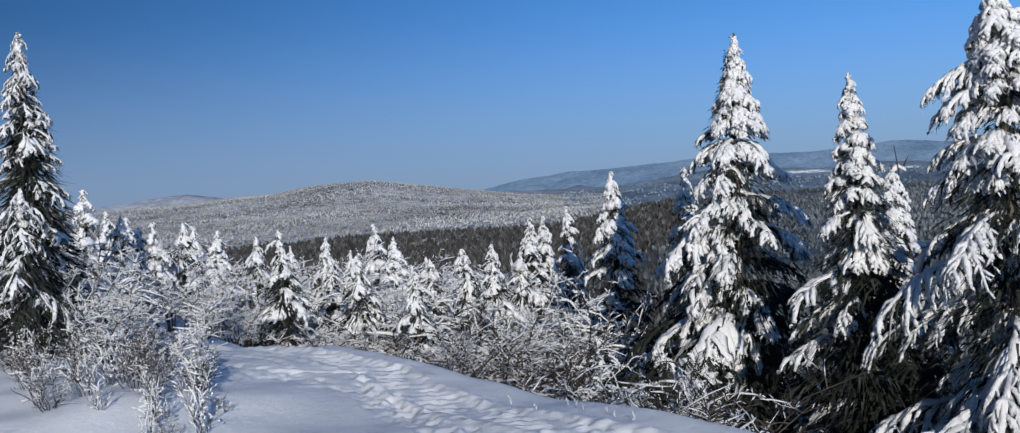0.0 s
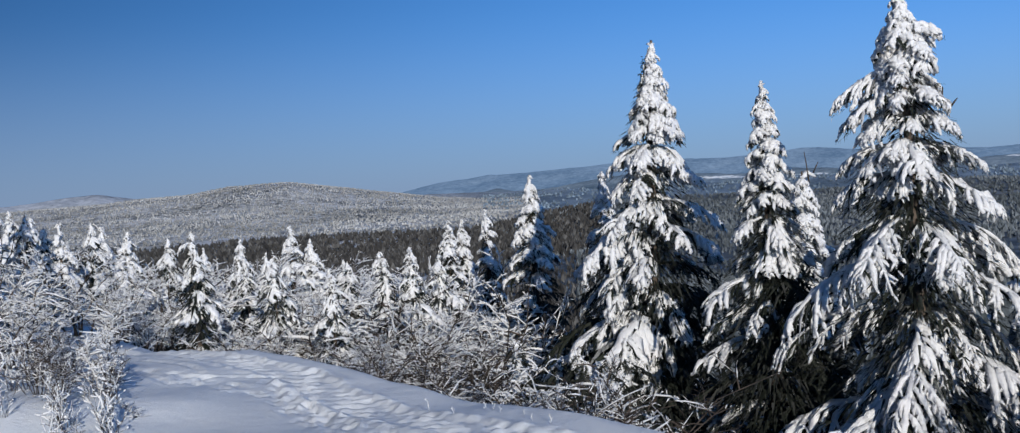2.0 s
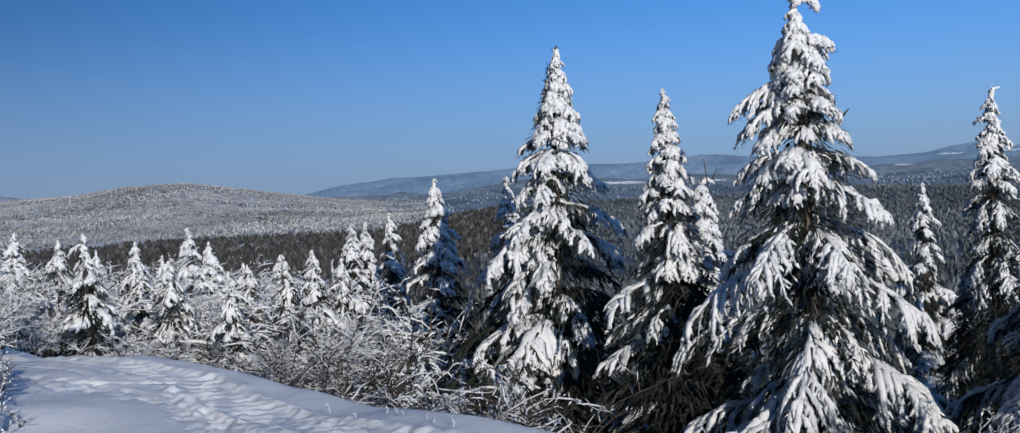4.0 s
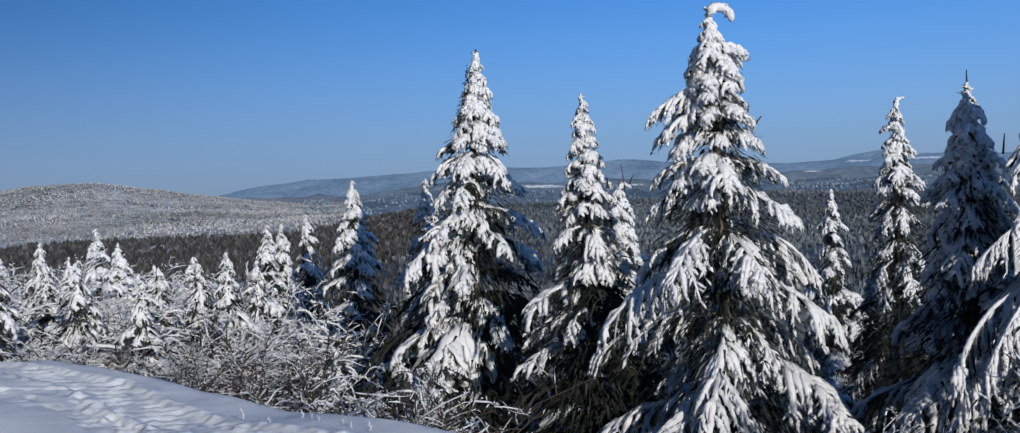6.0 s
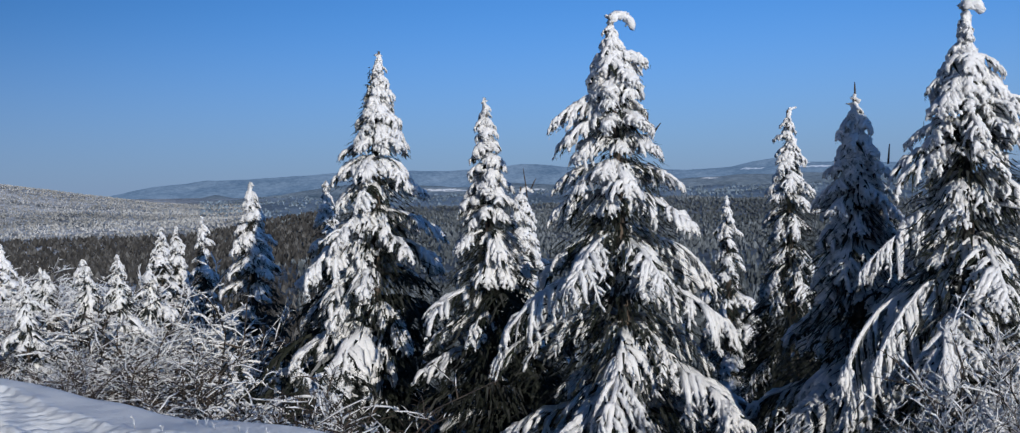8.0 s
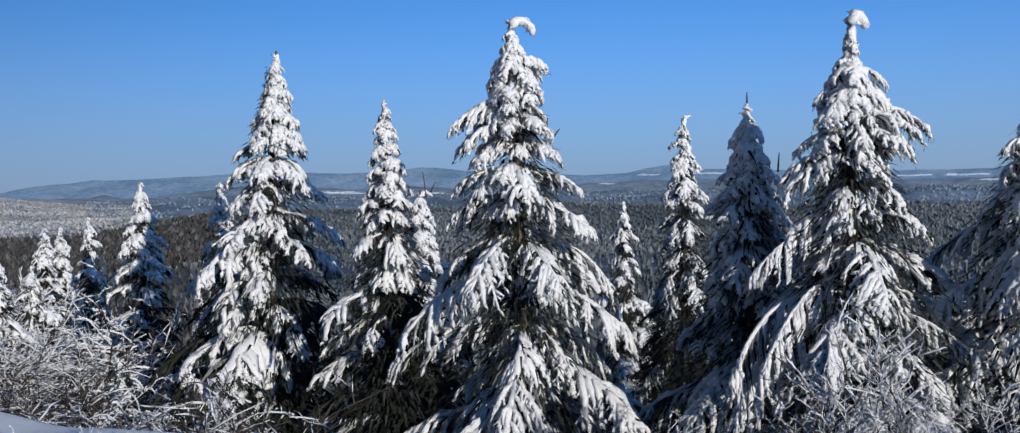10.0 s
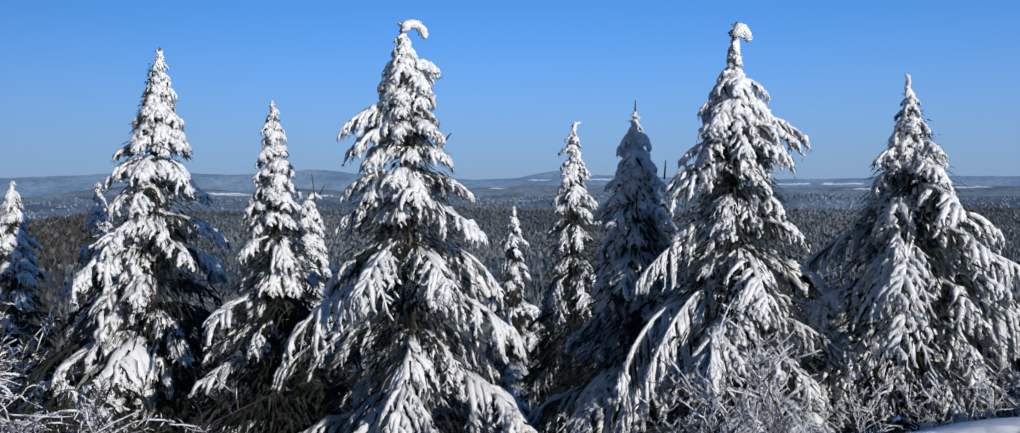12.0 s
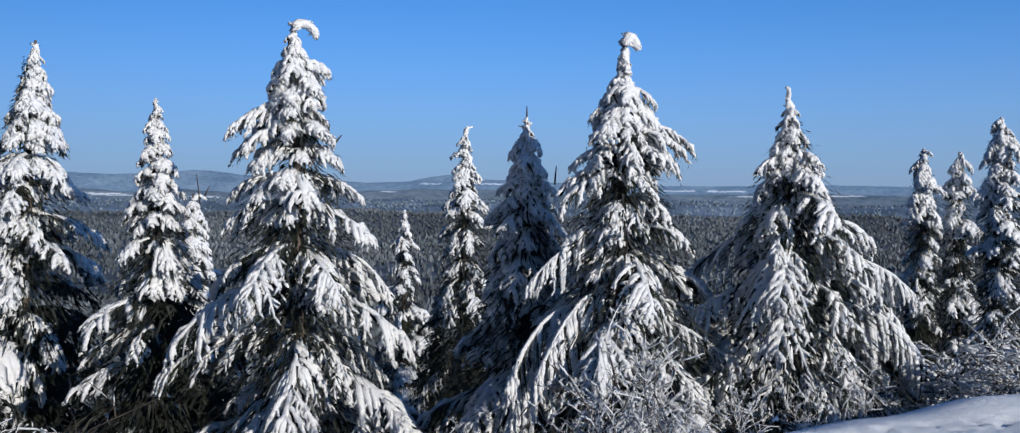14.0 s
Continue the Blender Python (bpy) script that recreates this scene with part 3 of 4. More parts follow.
def fir(az, dist, top_el, width, depth, label, seed, boughs, spacing=0.42, per=7, power=0.95, tip=None, lean=(0, 0), tilt=7, large=None, extra=(), low=0.0, gap=0.1, bare=99.0, shade_right=None, outline=None, twigs=(), name="spruce_tree", group="snow-laden spruces"):
    """A snow-laden spruce whose crown is width wide (half) at depth below its top.
    outline: depths below the top and the share of the crown's width there; tip: points of the snow-covered leader over the top; extra: single long boughs (height share, heading, length, drop)."""
    g = random.Random(seed)
    x, y = dist * math.sin(radians(az)), dist * math.cos(radians(az))
    base = ground_z(x, y) - 0.15
    height = EYE + dist * math.tan(radians(top_el)) - base
    ob = new(name)
    ob.location = (x, y, base)
    tagged(ob, label, "tree", group)

    def axis(h):
        k = h / height
        return Vector((lean[0] * (k - 1) * -1, lean[1] * (1 - k), h))

    trunk = Build()
    hs = [height * i / 8 for i in range(9)]
    trunk.tube([axis(h) for h in hs], [0.022 * height * (1 - 0.93 * h / height) + 0.006 for h in hs], 8)
    under("trunk", trunk.mesh("trunk", M_BARK), ob)
    full = width * (height / depth) ** power
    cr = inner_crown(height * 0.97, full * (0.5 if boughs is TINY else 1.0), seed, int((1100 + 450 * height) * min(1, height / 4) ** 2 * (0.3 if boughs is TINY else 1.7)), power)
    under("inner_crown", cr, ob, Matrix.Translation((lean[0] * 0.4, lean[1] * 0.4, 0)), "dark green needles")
    # leader with clinging snow
    sn = Build()
    pts = [axis(height - k * min(1, height / 3)) for k in (0.9, 0.55, 0.3, 0.12)]
    rad = [k * min(1, height / 3) for k in (0.05, 0.09, 0.06, 0.05)]
    for p in (tip or ((0, 0, 0.0),)):
        pts.append(axis(height) + Vector(p))
        rad.append((0.064 if len(tip or ()) > 3 else 0.036) * min(1, height / 3))
    rad[-1] *= 0.6
    fine, fr = [], []
    for i in range(len(pts) - 1):
        for k in (0, 0.5):
            fine.append(pts[i].lerp(pts[i + 1], k) + Vector((g.uniform(-1, 1), g.uniform(-1, 1), 0)) * 0.015)
            fr.append((rad[i] * (1 - k) + rad[i + 1] * k) * g.uniform(0.75, 1.25))
    sn.tube(fine + [pts[-1]], fr + [rad[-1]], 7, g, 0.2)
    for _ in range(40):
        i = g.randrange(len(fine))
        o = Vector((g.uniform(-1, 1), g.uniform(-1, 1), g.uniform(-1, 0.6)))
        sn.lump(fine[i] + o * fr[i] * 0.9, o.normalized() * g.uniform(0.02, 0.055) * min(1, height / 3), g.uniform(0.015, 0.032) * min(1, height / 3), g)
    under("leader", sn.mesh("leader", M_CLUMP), ob, None, "snow-crusted leader")

    def bough(h, a, length, drop, wide=1.0, kit=None):
        if kit:
            pass
        elif boughs is FULL and length > 1.25:
            kit = large or BROAD
        elif boughs is FULL and length < 0.9:
            kit = STUB if length < 0.45 else PADS
        else:
            kit = boughs
        away = math.cos(a - radians(90 - az))
        if away > 0.4 and length > 0.7 and h < height - 1.2:
            kit = REAR
        elif away > 0.4 and kit is PADS:
            kit = STUB
        green, snow = kit[g.randrange(len(kit))]
        m = Matrix.LocRotScale(axis(h), Euler((radians(g.uniform(-12, 12)), radians(drop), a)), (length, length * wide, length * g.uniform(0.85, 1.15)))
        b = under("bough", green, ob, m)
        b.material_slots[0].link = "OBJECT"
        b.material_slots[0].material = M_FROSTED
        # right-hand boughs lose their snow higher up, in place of shade on that flank
        limit = bare if shade_right is None or math.cos(a + radians(az)) < 0.1 else shade_right
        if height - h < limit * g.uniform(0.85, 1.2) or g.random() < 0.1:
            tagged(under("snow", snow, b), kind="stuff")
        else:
            # boughs without snow get the darker needles, shade put into their colour
            b.material_slots[0].material = M_NEEDLE_SHADE

    t, k = 0.16, 0
    while t < height * (1 - low):
        rr = 0.16 * min(1, t / 0.4) ** 0.7 + (width - 0.16) * (t / depth) ** power
        if outline:
            rr *= float(np.interp(t, outline[0], outline[1]))
        n = per if t < 2.2 else max(4, round(per * min(1, 0.6 + rr * 0.45)))
        for i in range(n):
            if g.random() < gap * min(1.7, t / 1.6):
                continue
            k += 1
            a = k * 2.39996 + g.uniform(-0.35, 0.35)
            le = max(0.1, rr * (g.uniform(0.75, 1.15) if t < 2.4 else g.uniform(0.72, 1.3))) * 1.12
            if rr > 0.85 and k % 5 < 2:
                le *= g.uniform(0.5, 0.75)
            bough(height - t + g.uniform(-1, 1) * (0.06 if boughs is FULL else 0.17), a, le, tilt * g.uniform(-0.6, 1.8) + 30 * max(0, 1 - t / 1.6), g.uniform(1.0, 1.4) if rr > 0.5 else 1.4)
        t += spacing * (0.22 + 0.95 * min(0.92, rr)) * g.uniform(0.85, 1.2) * (0.62 + 0.38 * min(1, t / 1.8))
    across = Vector((math.cos(radians(az)), -math.sin(radians(az)), 0))
    for off, low_end, length, slant in twigs:
        tw = Build()
        foot = axis(height - low_end) + across * off
        tw.tube([foot, foot + across * slant * 0.5 + Vector((0, 0, length * 0.55)), foot + across * slant + Vector((0, 0, length))], [0.014, 0.011, 0.006], 5)
        under("dead_twig", tw.mesh("dead_twig", M_TWIG), ob, None, "bare dead twig")
    for h, head, length, drop in extra:
        bough(height - h, radians(90 - head), length, drop, 0.8, LONG if length > 1.2 else None)
    return ob


HOOK = ((0.0, 0.0, -0.03), (0.08, 0, 0.03), (0.19, 0, 0.02), (0.28, 0, -0.05), (0.31, 0, -0.15))
fir(12.85, 17.0, 7.34, 1.78, 4.6, "tall spruce with thick snow pads on drooping boughs", 1, FULL, lean=(-0.42, 0), outline=((0, 0.5, 0.9, 1.4, 2.0, 2.4, 3.0, 6), (0.8, 0.75, 0.8, 1.0, 0.9, 1.05, 1.0, 1.0)), low=0.06, bare=4.6, shade_right=3.5, spacing=0.46, per=8, gap=0.05, tilt=5, large=FULL, power=1.08)
fir(18.6, 14.6, 4.68, 0.9, 2.8, "slender dark spruce with a thin snowy spire", 2, FULL, per=7, gap=0.06, bare=3.2, shade_right=2.6, power=1.35)
fir(25.72, 13.5, 8.82, 1.78, 5.2, "big spruce thick with snow under a hooked top", 3, FULL, tip=HOOK, lean=(0.14, 0), low=0.05, per=9, spacing=0.46, tilt=6, gap=0.08, bare=5.8, power=0.88,
    outline=((0, 0.5, 0.9, 1.3, 1.7, 2.1, 2.7, 3.4, 6), (0.8, 1.0, 1.05, 0.85, 0.74, 0.95, 1.05, 1.05, 1.0)), twigs=((0.40, 1.5, 0.25, 0.02), (0.5, 1.5, 0.1, 0.08)),
    extra=((0.5, 110, 0.42, -14), (0.55, 125, 0.42, -8), (0.62, 95, 0.4, -4), (1.0, -66, 0.85, 4), (1.15, -75, 0.95, 2), (1.3, -55, 0.9, 6), (1.35, -95, 0.85, 0)))
fir(35.05, 21.0, 3.36, 0.80, 3.4, "slim spruce with a bent snowy top", 4, FULL, tip=((0.05, 0, 0.02), (0.2, 0, 0.05)), per=5, gap=0.15, bare=3.6, tilt=18)
fir(38.5, 13.8, 4.03, 0.98, 2.6, "shaded bluish spruce with a blunt snowy top", 5, FULL, spacing=0.34, per=8, gap=0.0, bare=4.0, tilt=22, twigs=((0.0, 0.05, 0.2, 0.0), (0.38, 0.9, 0.25, 0.02)))
fir(43.85, 12.5, 8.05, 1.82, 4.0, "tall spruce with long sagging snow-covered boughs", 6, FULL, tip=((0.0, 0, 0.0), (0.07, 0, 0.08), (0.16, 0, 0.07), (0.24, 0, -0.06)), spacing=0.47, per=8, bare=7.0, gap=0.07, power=1.25,
    outline=((0, 0.4, 0.9, 1.3, 1.65, 2.0, 2.6, 6), (0.8, 0.9, 1.3, 1.1, 0.6, 0.75, 1.0, 1.0)),
    extra=((0.5, 115, 0.5, 12), (0.65, 95, 0.6, 16), (0.75, 125, 0.7, 14), (1.0, 120, 1.0, 4), (1.15, 100, 0.9, 0), (1.05, 135, 0.8, 2), (0.75, 100, 0.5, 0), (0.7, -60, 0.5, 8), (1.5, -60, 0.9, 2), (1.6, -75, 1.0, 4), (2.3, -80, 1.5, 4), (2.9, -100, 1.9, 8), (3.1, -75, 2.0, 8), (3.2, -120, 1.9, 8), (3.5, -85, 2.1, 10), (3.3, 150, 1.5, 5), (2.6, 105, 1.6, 8)))
fir(52.75, 13.0, 5.05, 1.62, 3.0, "broad drooping spruce sheathed in snow", 7, FULL, lean=(0.2, 0), outline=((0, 0.6, 0.85, 1.1, 1.6, 2.2, 6), (0.7, 0.55, 0.75, 1.1, 1.1, 1.0, 1.0)), tip=((-0.02, 0, 0.05), (-0.07, 0, 0.12)), power=0.85, tilt=10, bare=7.0, gap=0.08, spacing=0.46, per=8,
    extra=((0.75, -80, 0.6, 0), (0.8, 110, 0.5, 0), (1.5, 130, 1.2, 4), (1.7, 100, 1.3, 6), (2.2, 120, 2.1, 10), (2.5, 135, 2.2, 8), (2.7, 115, 2.3, 12), (1.9, 140, 1.7, 6), (1.6, -110, 1.0, 0)))
fir(-24.9, 14.5, 9.37, 0.8, 3.4, "dark spruce with patchy snow beside the track", 8, PATCHY, gap=0.1, per=8, spacing=0.45)
fir(5.69, 24.0, 0.42, 0.78, 2.7, "narrow spruce with snow left off its shaded right side", 9, STUB, per=7, spacing=0.6, bare=3.6, shade_right=2.2)
fir(9.72, 21.0, 0.35, 0.75, 2.6, "dark shaded spruce behind a taller one", 10, LITE, spacing=0.7, bare=2.0)
fir(3.11, 30.0, -1.25, 0.58, 2.6, "small narrow snowy spruce", 11, STUB, spacing=0.8)
fir(1.00, 29.0, -1.84, 0.62, 2.3, "small narrow snowy spruce", 12, STUB, spacing=0.8)
fir(1.75, 31.0, -1.80, 0.58, 2.3, "small narrow snowy spruce", 13, STUB, spacing=0.8)
fir(31.74, 26.0, -1.14, 0.58, 2.2, "small narrow snowy spruce", 14, STUB, spacing=0.8)
fir(59.48, 24.0, 2.28, 0.46, 2.2, "narrow columnar spruce caked with snow", 15, STUB, power=0.3, spacing=0.6, per=7, tilt=25)
fir(61.18, 24.5, 2.09, 0.5, 2.2, "narrow columnar spruce caked with snow", 16, STUB, power=0.4, spacing=0.6, per=7, tilt=25)
fir(63.10, 22.0, 3.80, 0.46, 2.2, "tall columnar spruce caked with snow", 17, STUB, power=0.22, spacing=0.6, per=7, tilt=25)


# a bowed spruce, and dark spruces added to fill the shaded gaps between the tall ones
fir(20.45, 19.5, -0.3, 0.62, 2.0, "bowed spruce hung with thick snow", 18, FULL, tip=((0.1, 0, -0.02), (0.25, 0, -0.12)), power=0.7, bare=3.0, twigs=((0.12, 0.2, 0.55, -0.06), (0.2, 0.05, 0.2, 0.1)))
grove = random.Random(5)
# these seven are an added dark backing for the shade behind the edge shrubs
for i in range(7):
    fir(1.5 + 10 * (i + grove.random()) / 7, grove.uniform(12.5, 14.0), grove.uniform(-10.0, -8.6), 0.8, 1.4, "dark spruce with little snow filling a shaded gap", 80 + i, LITE,
        bare=0.0, spacing=1.0, per=5, power=0.7, name="dark_spruce", group="shaded spruces")
for i in range(15):
    fir(8 + 52 * (i + grove.random()) / 15, grove.uniform(20, 30), grove.uniform(-6.2, -3.4), 0.75, 2.4, "dark spruce with little snow filling a shaded gap", 60 + i, LITE,
        bare=0.9, spacing=1.35, per=5, name="dark_spruce", group="shaded spruces")


# ---- young firs and rimed shrubs ----
def shrub(seed, stems, arms, twigs, arch, thick, name, label, group, rimed=1.0, spread=0.75, clumps=0):
    """A bare rimed shrub of unit height: stems with curving branches and twigs, and the rime along their tops.
    thick: thickness of the rime; rimed: the share of twigs it covers; clumps: lumps of snow caught on the branches."""
    g = random.Random(seed)
    wood, rime = Build(), Build()

    def shoot(p, d, length, r, level):
        if level == 2:
            tip = p + d * length + Vector((0, 0, -arch * length * g.uniform(0.2, 0.8)))
            if g.random() < rimed:
                rime.sliver(p, tip, thick * g.uniform(0.55, 1.0), g)
            else:
                wood.sliver(p, tip, thick * 0.42, g)
            return
        n = 4 if level == 0 else 3
        sag, curl = -arch * g.uniform(0.4, 1.4) * length, Vector((g.uniform(-1, 1), g.uniform(-1, 1), g.uniform(-0.3, 0.5))) * length * 0.42
        pts = [p + d * (length * i / n) + curl * (i / n) ** 2 + Vector((g.uniform(-1, 1), g.uniform(-1, 1), 0)) * length * 0.07 * (i > 0) + Vector((0, 0, sag * (i / n) ** 2)) for i in range(n + 1)]
        coated = g.random() < (0.6 if level == 0 else 1) * (rimed + 0.15)
        if level == 0 or not coated or g.random() < 0.4:
            wood.tube(pts, [r * (1 - 0.75 * i / n) for i in range(n + 1)], 3)
        if coated:
            first = 1 if level == 0 else 0
            w = thick * g.uniform(0.7, 1.35) * (0.75 if level == 0 else 1)
            up = Vector((-0.1, -0.45, 0.85)) * w * 0.5
            rime.tube([q + up for q in pts[first:]], [w * 0.6] + [w * g.uniform(0.75, 1.3) for _ in pts[first + 2:]] + [w * 0.45], 3, g, 0.3)
        for i in range(clumps if level else 0):
            q = pts[g.randrange(1, n + 1)]
            rime.lump(q + Vector((0, 0, thick * 0.6)), Vector((g.uniform(-1, 1), g.uniform(-1, 1), g.uniform(-0.5, 0.2))) * thick * 2.4, thick * g.uniform(1.0, 2.0), g)
        for i in range(arms if level == 0 else twigs):
            k = g.uniform(0.18, 1.0)
            j = min(int(k * n), n - 1)
            q = pts[j].lerp(pts[j + 1], k * n - j)
            flank = Vector((g.uniform(-1, 1), g.uniform(-1, 1), g.uniform(-0.2, 0.55))).normalized()
            share = g.uniform(0.2, 0.46) if level == 0 else g.uniform(0.2, 0.44)
            shoot(q, (d * 0.5 + flank).normalized(), length * share * (1.15 - 0.5 * k), r * 0.5, level + 1)

    for i in range(stems):
        a = g.uniform(0, 6.283)
        out = g.uniform(0.1, 1.0) * spread
        shoot(Vector((math.cos(a), math.sin(a), 0)) * g.uniform(0, 0.12), Vector((math.cos(a) * out, math.sin(a) * out, 1)).normalized(), g.uniform(0.65, 1.1), 0.012, 0)
    ob = new(name)
    tagged(ob, label, "shrub", group)
    tagged(under("branchwork", wood.mesh("branchwork", M_TWIG), ob), kind="stuff")
    tagged(under("rime", rime.mesh("rime", M_RIME), ob), kind="stuff")
    return ob


def put(models, az, dist, height, g, spread=1.0, sink=0.05):
    """A copy of one of the models on the ground at that heading and distance."""
    x, y = dist * math.sin(radians(az)), dist * math.cos(radians(az))
    ob = copy_thing(models[g.randrange(len(models))], pose(x, y, ground_z(x, y) - sink, g.uniform(-4, 4), g.uniform(-4, 4), g.uniform(0, 360)))
    ob.scale = (height * spread, height * spread, height)
    return ob


def drop(models):
    """Takes away the models themselves, their copies stay."""
    for ob in models:
        for o in (*ob.children_recursive, ob):
            bpy.data.objects.remove(o)


def put_top(models, az, dist, el, g, spread=1.0, least=0.7):
    """The same, with its top at that elevation from the eye."""
    z = ground_z(dist * math.sin(radians(az)), dist * math.cos(radians(az)))
    h = EYE + dist * math.tan(radians(el)) - z
    if least < h < 7:
        put(models, az, dist, h, g, spread * (1 if h > 2.5 else 1.15))


STALK = [shrub(450 + i, 6, 3, 1, 0.1, 0.017, "frosted_stalks", "low frosted stalks standing out of the snow", "frosted stalks", 0.45, 0.35, 2) for i in range(5)]
UPRIGHT = [shrub(480 + i, 5, 13, 6, 0.06, 0.0062, "rimed_shrub", "upright leafless shrub with thickly rimed twigs", "rimed shrubs", 0.75, 0.5) for i in range(4)]
ARCHING = [shrub(490 + i, 6, 13, 7, 0.6, 0.0078, "arching_shrub", "bare alder arching under thick white rime", "arching alders", 0.92, 0.9) for i in range(4)]
SAPLING = [shrub(600 + i, 1, 48, 6, 0.3, 0.0105, "young_pine", "thin young pine with snow clumps on its twigs", "young pines by the track", 0.6, 0.08, 1) for i in range(4)]
SPRIG = [shrub(470 + i, 2, 1, 1, 0.1, 0.05, "frosted_sprig", "single frosted stem standing out of the snow", "frosted sprigs", 1.0, 0.3) for i in range(3)]
BUSH = [shrub(400 + i, 9, 11, 7, 0.3, 0.0054, "rimed_shrub", "bare leafless shrub coated with white rime", "rimed shrubs", 0.78) for i in range(5)]
BIRCH = [shrub(500 + i, 4, 13, 6, 0.25, 0.0074, "rimed_birch", "slender bare birch white with rime", "rimed birches", 0.8, 0.5) for i in range(4)]
CRUST = [shrub(550 + i, 5, 13, 6, 0.5, 0.0085, "snowy_birch", "young birch bowed under a thick crust of rime", "snowy birches", 0.85, 0.6, 1) for i in range(5)]
BRANCHY = [shrub(420 + i, 7, 12, 6, 0.45, 0.0074, "rimed_shrub", "bare leafless shrub with thickly rimed branches", "rimed shrubs", 0.6) for i in range(5)]
TWIGGY = [shrub(440 + i, 9, 11, 6, 0.25, 0.005, "rimed_shrub", "dark twiggy shrub with rime on its outer twigs", "rimed shrubs", 0.22) for i in range(5)]
rng = random.Random(77)
# shrubs along the edge of the bench
for i in range(36):
    az = -12.5 + 25 * (i + rng.random()) / 36
    d = (12.0 - 0.25 * (az + 12)) * rng.uniform(1.0, 1.4)
    if az > 1 and i % 2 or az < -10.8:
        continue
    put_top(TWIGGY if i % 5 in (0, 2, 3) else BRANCHY if az > -2 else BUSH, az, d, rng.uniform(-8.4, -6.4) - 0.22 * max(0, az - 1), rng, 0.85)
for i in range(26):
    az = -17.5 + 19 * (i + rng.random()) / 26
    if -14.3 < az < -11.2:
        continue
    put_top(TWIGGY if i % 3 == 0 else BUSH, az, rng.uniform(15, 21), rng.uniform(-5.8, -4.2), rng, 0.9)
# young firs and birches on the slope behind, with an uneven top line
for i in range(84):
    az = -26.5 + 30.5 * (i + rng.random()) / 84
    d = 16 + 30 * rng.random() ** 1.3
    top = float(np.interp(az, (-26, -22, -18, -12, -6, 0, 4), (1.0, 0.7, 0.1, -0.9, -1.6, -2.6, -3.2)))
    el = top - 4.2 * rng.random() ** 1.2
    put_top(CRUST if rng.random() < 0.4 else BUSH if rng.random() < 0.3 else BIRCH, az, d, el, rng, rng.uniform(0.6, 0.95))
for i in range(15):
    az = -23.5 + 24.5 * (i + rng.random()) / 15
    top = float(np.interp(az, (-24, -18, -12, -6, 0), (0.6, -0.3, -1.6, -2.6, -3.4)))
    fir(az, rng.uniform(15, 24), top - 2.2 * rng.random(), rng.uniform(0.5, 0.75), 1.8, "young spruce bent under thick fresh snow", 170 + i, LITE if i % 3 == 0 else STUB, spacing=0.85, per=6, power=0.8, tilt=14,
        gap=0.15, name="young_spruce", group="young spruces in the thicket")
# added tree that makes the dark foot of the spruce beside the track
fir(-25.4, 12.6, 1.6, 1.15, 3.0, "added dark spruce, the dark underside of the one beside the track", 190, PATCHY, spacing=0.75, bare=1.1, name="dark_spruce", group="shaded spruces")
for i in range(8):
    put_top(CRUST, -22.6 + 8 * rng.random(), rng.uniform(13.5, 18), rng.uniform(-5.5, -1.5), rng, 0.8)
for i in range(30):
    put_top(CRUST if i % 2 else BIRCH, -15 + 22 * (i + rng.random()) / 30, rng.uniform(42, 70), rng.uniform(-4.2, -2.4), rng, 0.9)
for k, (az, d, el) in enumerate(((-7.62, 33, -1.5), (-6.6, 34, -2.3), (-10.3, 36, -2.09), (-14.07, 30, -2.07), (-22.5, 22, 1.36), (-4.86, 27, -3.6), (-1.2, 28, -3.15), (-12.2, 38, -2.4), (-17.2, 30, -0.9), (-20.5, 25, -0.2), (-21.5, 20, 0.2), (-19.2, 19, -0.6), (-16.0, 24, -1.3), (-2.9, 30, -3.3), (-9.0, 31, -2.9), (-5.7, 24, -4.0))):
    fir(az, d, el, 1.0 if k == 0 else 0.78, 2.6, "young fir white with clinging snow", 120 + k, TINY, spacing=0.85, per=6, name="young_fir", group="young firs")
# thicket at the left by the track, and shrubs before the right-hand spruces
for i in range(72):
    az = -26.5 + 9.6 * rng.random() ** 0.8
    d = rng.uniform(7.1, 10.8) + 0.018 * (az + 17) ** 2
    if rng.random() < 0.72:
        put(STALK, az, d, rng.uniform(0.2, 0.52), rng, 0.7)
    else:
        put(TWIGGY, az, d, rng.uniform(0.3, 0.6), rng, 0.8)
for az, d, h in ((-25.0, 9.6, 0.2), (-0.7, 7.4, 0.11), (0.6, 7.15, 0.08), (2.4, 7.3, 0.09), (2.9, 7.2, 0.08), (3.3, 7.05, 0.1), (4.6, 6.9, 0.1), (5.0, 6.75, 0.07), (6.0, 6.6, 0.09)):
    put(SPRIG, az, d, h, rng, 0.7, 0.01)
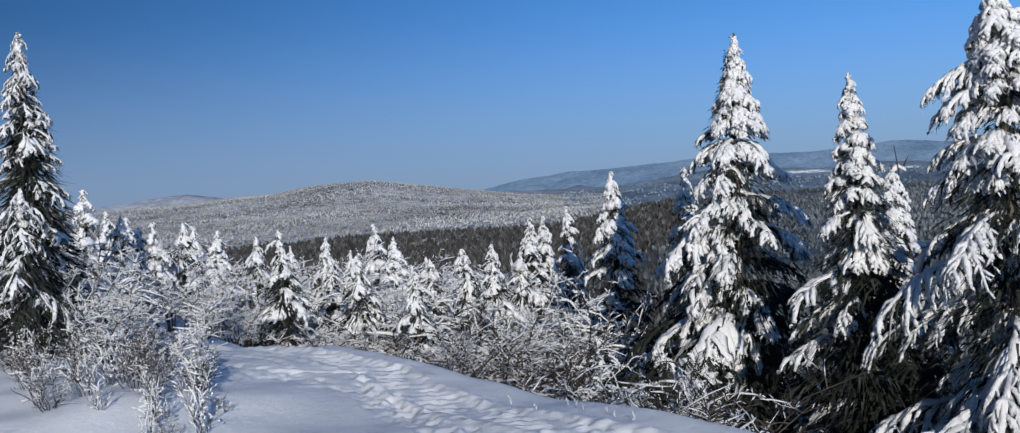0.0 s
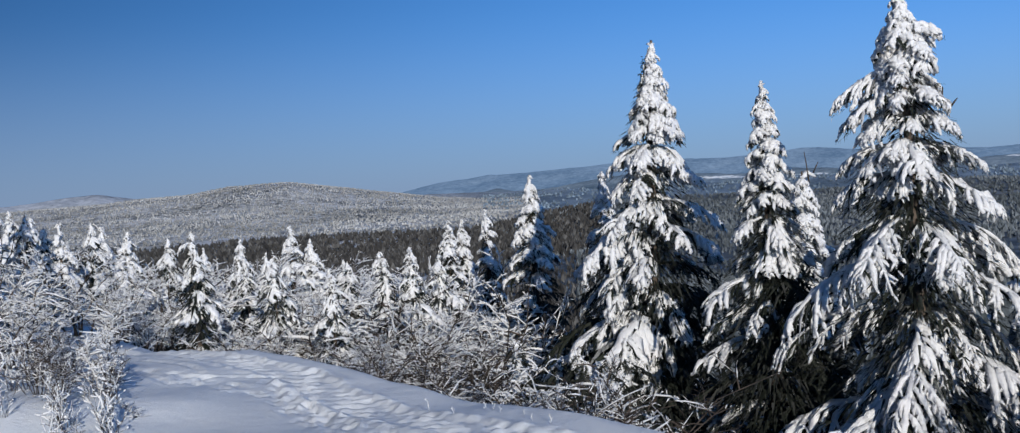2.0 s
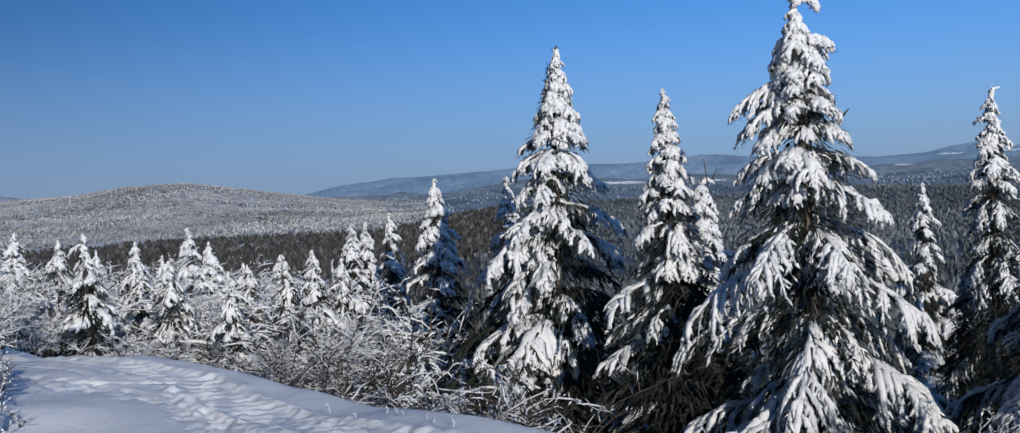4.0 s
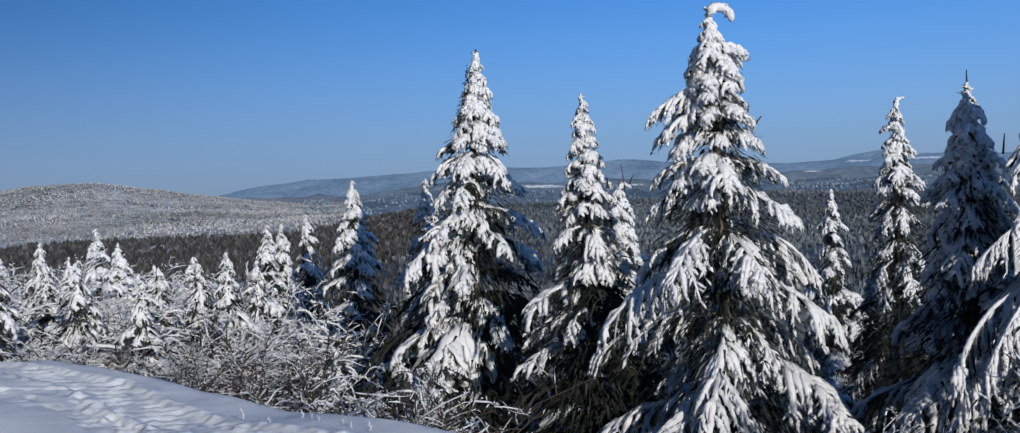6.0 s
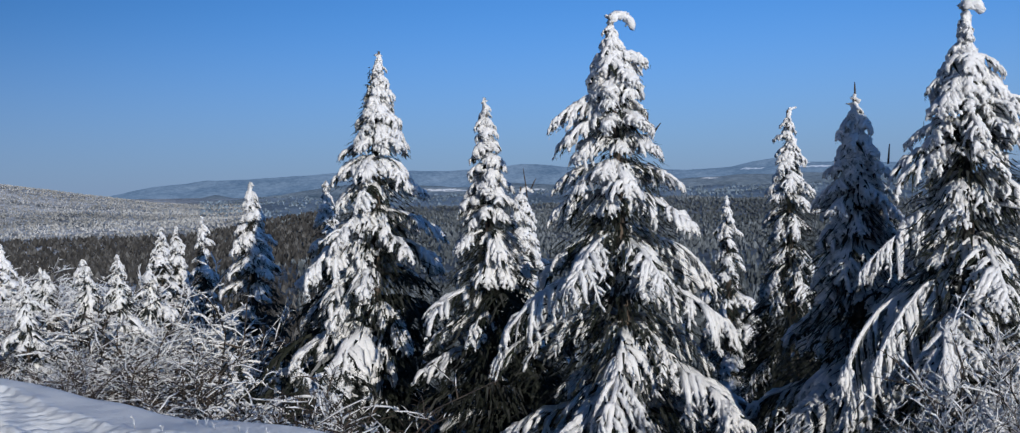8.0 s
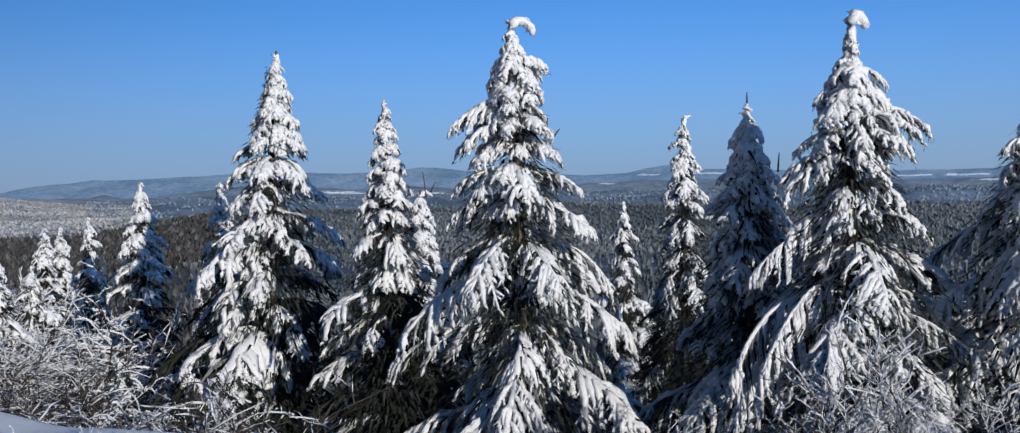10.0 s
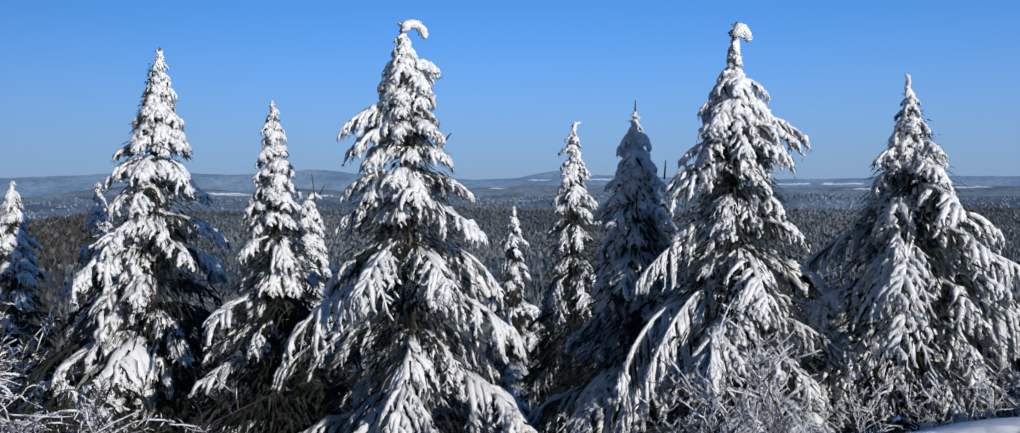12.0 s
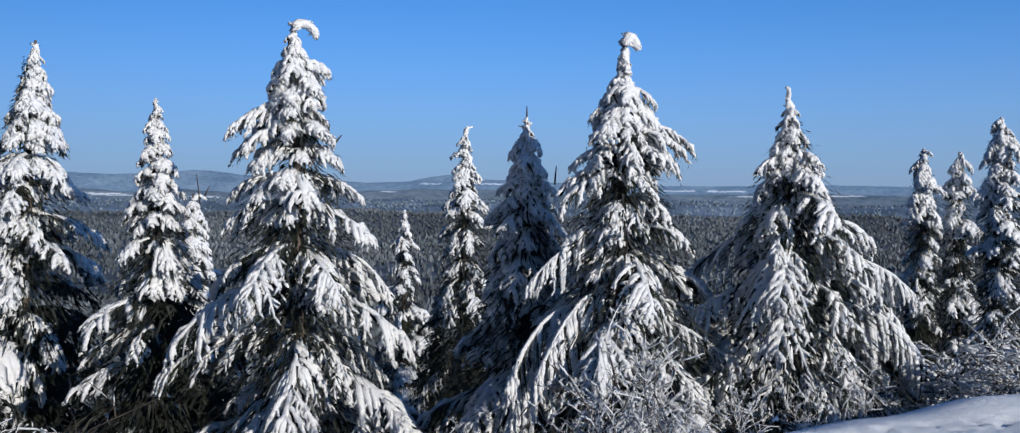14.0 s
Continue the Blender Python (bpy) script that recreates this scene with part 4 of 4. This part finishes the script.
for az, d, h in ((-23, 13, 1.5), (-18.6, 14.5, 1.5), (-16.5, 16, 1.4), (-21.8, 11.4, 1.0), (-17.0, 13.5, 1.0), (-15.2, 14.5, 0.9)):
    put(BUSH, az, d, h, rng, 0.8)
for az, d, el in ((-18.0, 8.6, -5.2), (-19.2, 9.6, -5.0), (-17.0, 8.9, -7.4), (-15.6, 8.1, -9.6), (-16.4, 8.0, -9.2), (-19.8, 8.6, -7.8), (-18.9, 9.2, -6.6), (-20.9, 12.4, -2.6), (-17.6, 12.4, -3.6), (-22.4, 10.5, -5.5)):
    put_top(SAPLING, az, d, el, rng, 0.85, 0.2)
for az, d, el in ((-17.3, 9.2, -6.8), (-18.9, 8.1, -8.2)):
    put_top(BIRCH, az, d, el, rng, 0.6)
for az, d, el in ((44.6, 9.2, -7.0), (42.9, 8.9, -9.8), (46.0, 9.0, -8.7), (44.0, 8.4, -10.6), (47.4, 8.5, -10.2), (50.7, 8.7, -9.6), (53.8, 9.2, -9.2), (52.3, 8.9, -10.4), (56.4, 10.2, -8.8),
                  (35.4, 8.5, -13.0), (37.6, 8.8, -13.2), (41.2, 8.6, -12.4)):
    put_top(UPRIGHT, az, d, el, rng, 0.7)
for az, d, el in ((8.6, 9.8, -8.2), (10.0, 9.6, -9.4), (7.2, 10.4, -7.4), (9.4, 9.2, -11.0), (5.4, 10.6, -7.2), (2.6, 11.2, -6.6), (14.9, 9.2, -10.4), (14.2, 8.9, -12.4)):
    put_top(ARCHING, az, d, el, rng, 0.6)
for az, d, el in ((61.5, 14, -4.2), (63.5, 15, -3.6), (60.5, 16, -5), (65, 13, -3.6), (58.5, 14, -6), (62.4, 13, -6), (64.2, 12, -6.4), (59.6, 13, -7.2)):
    put_top(BRANCHY, az, d, el, rng, 0.85)
for az, d, el in ((-23.4, 12.6, -1.2), (-22.0, 13.4, 0.4), (-20.6, 13.4, -0.8), (-19.4, 13.0, -2.6)):
    put_top(CRUST, az, d, el, rng, 0.6)
drop(ARCHING + UPRIGHT + SPRIG + SAPLING + TWIGGY + BUSH + BRANCHY + BIRCH + STALK + CRUST)
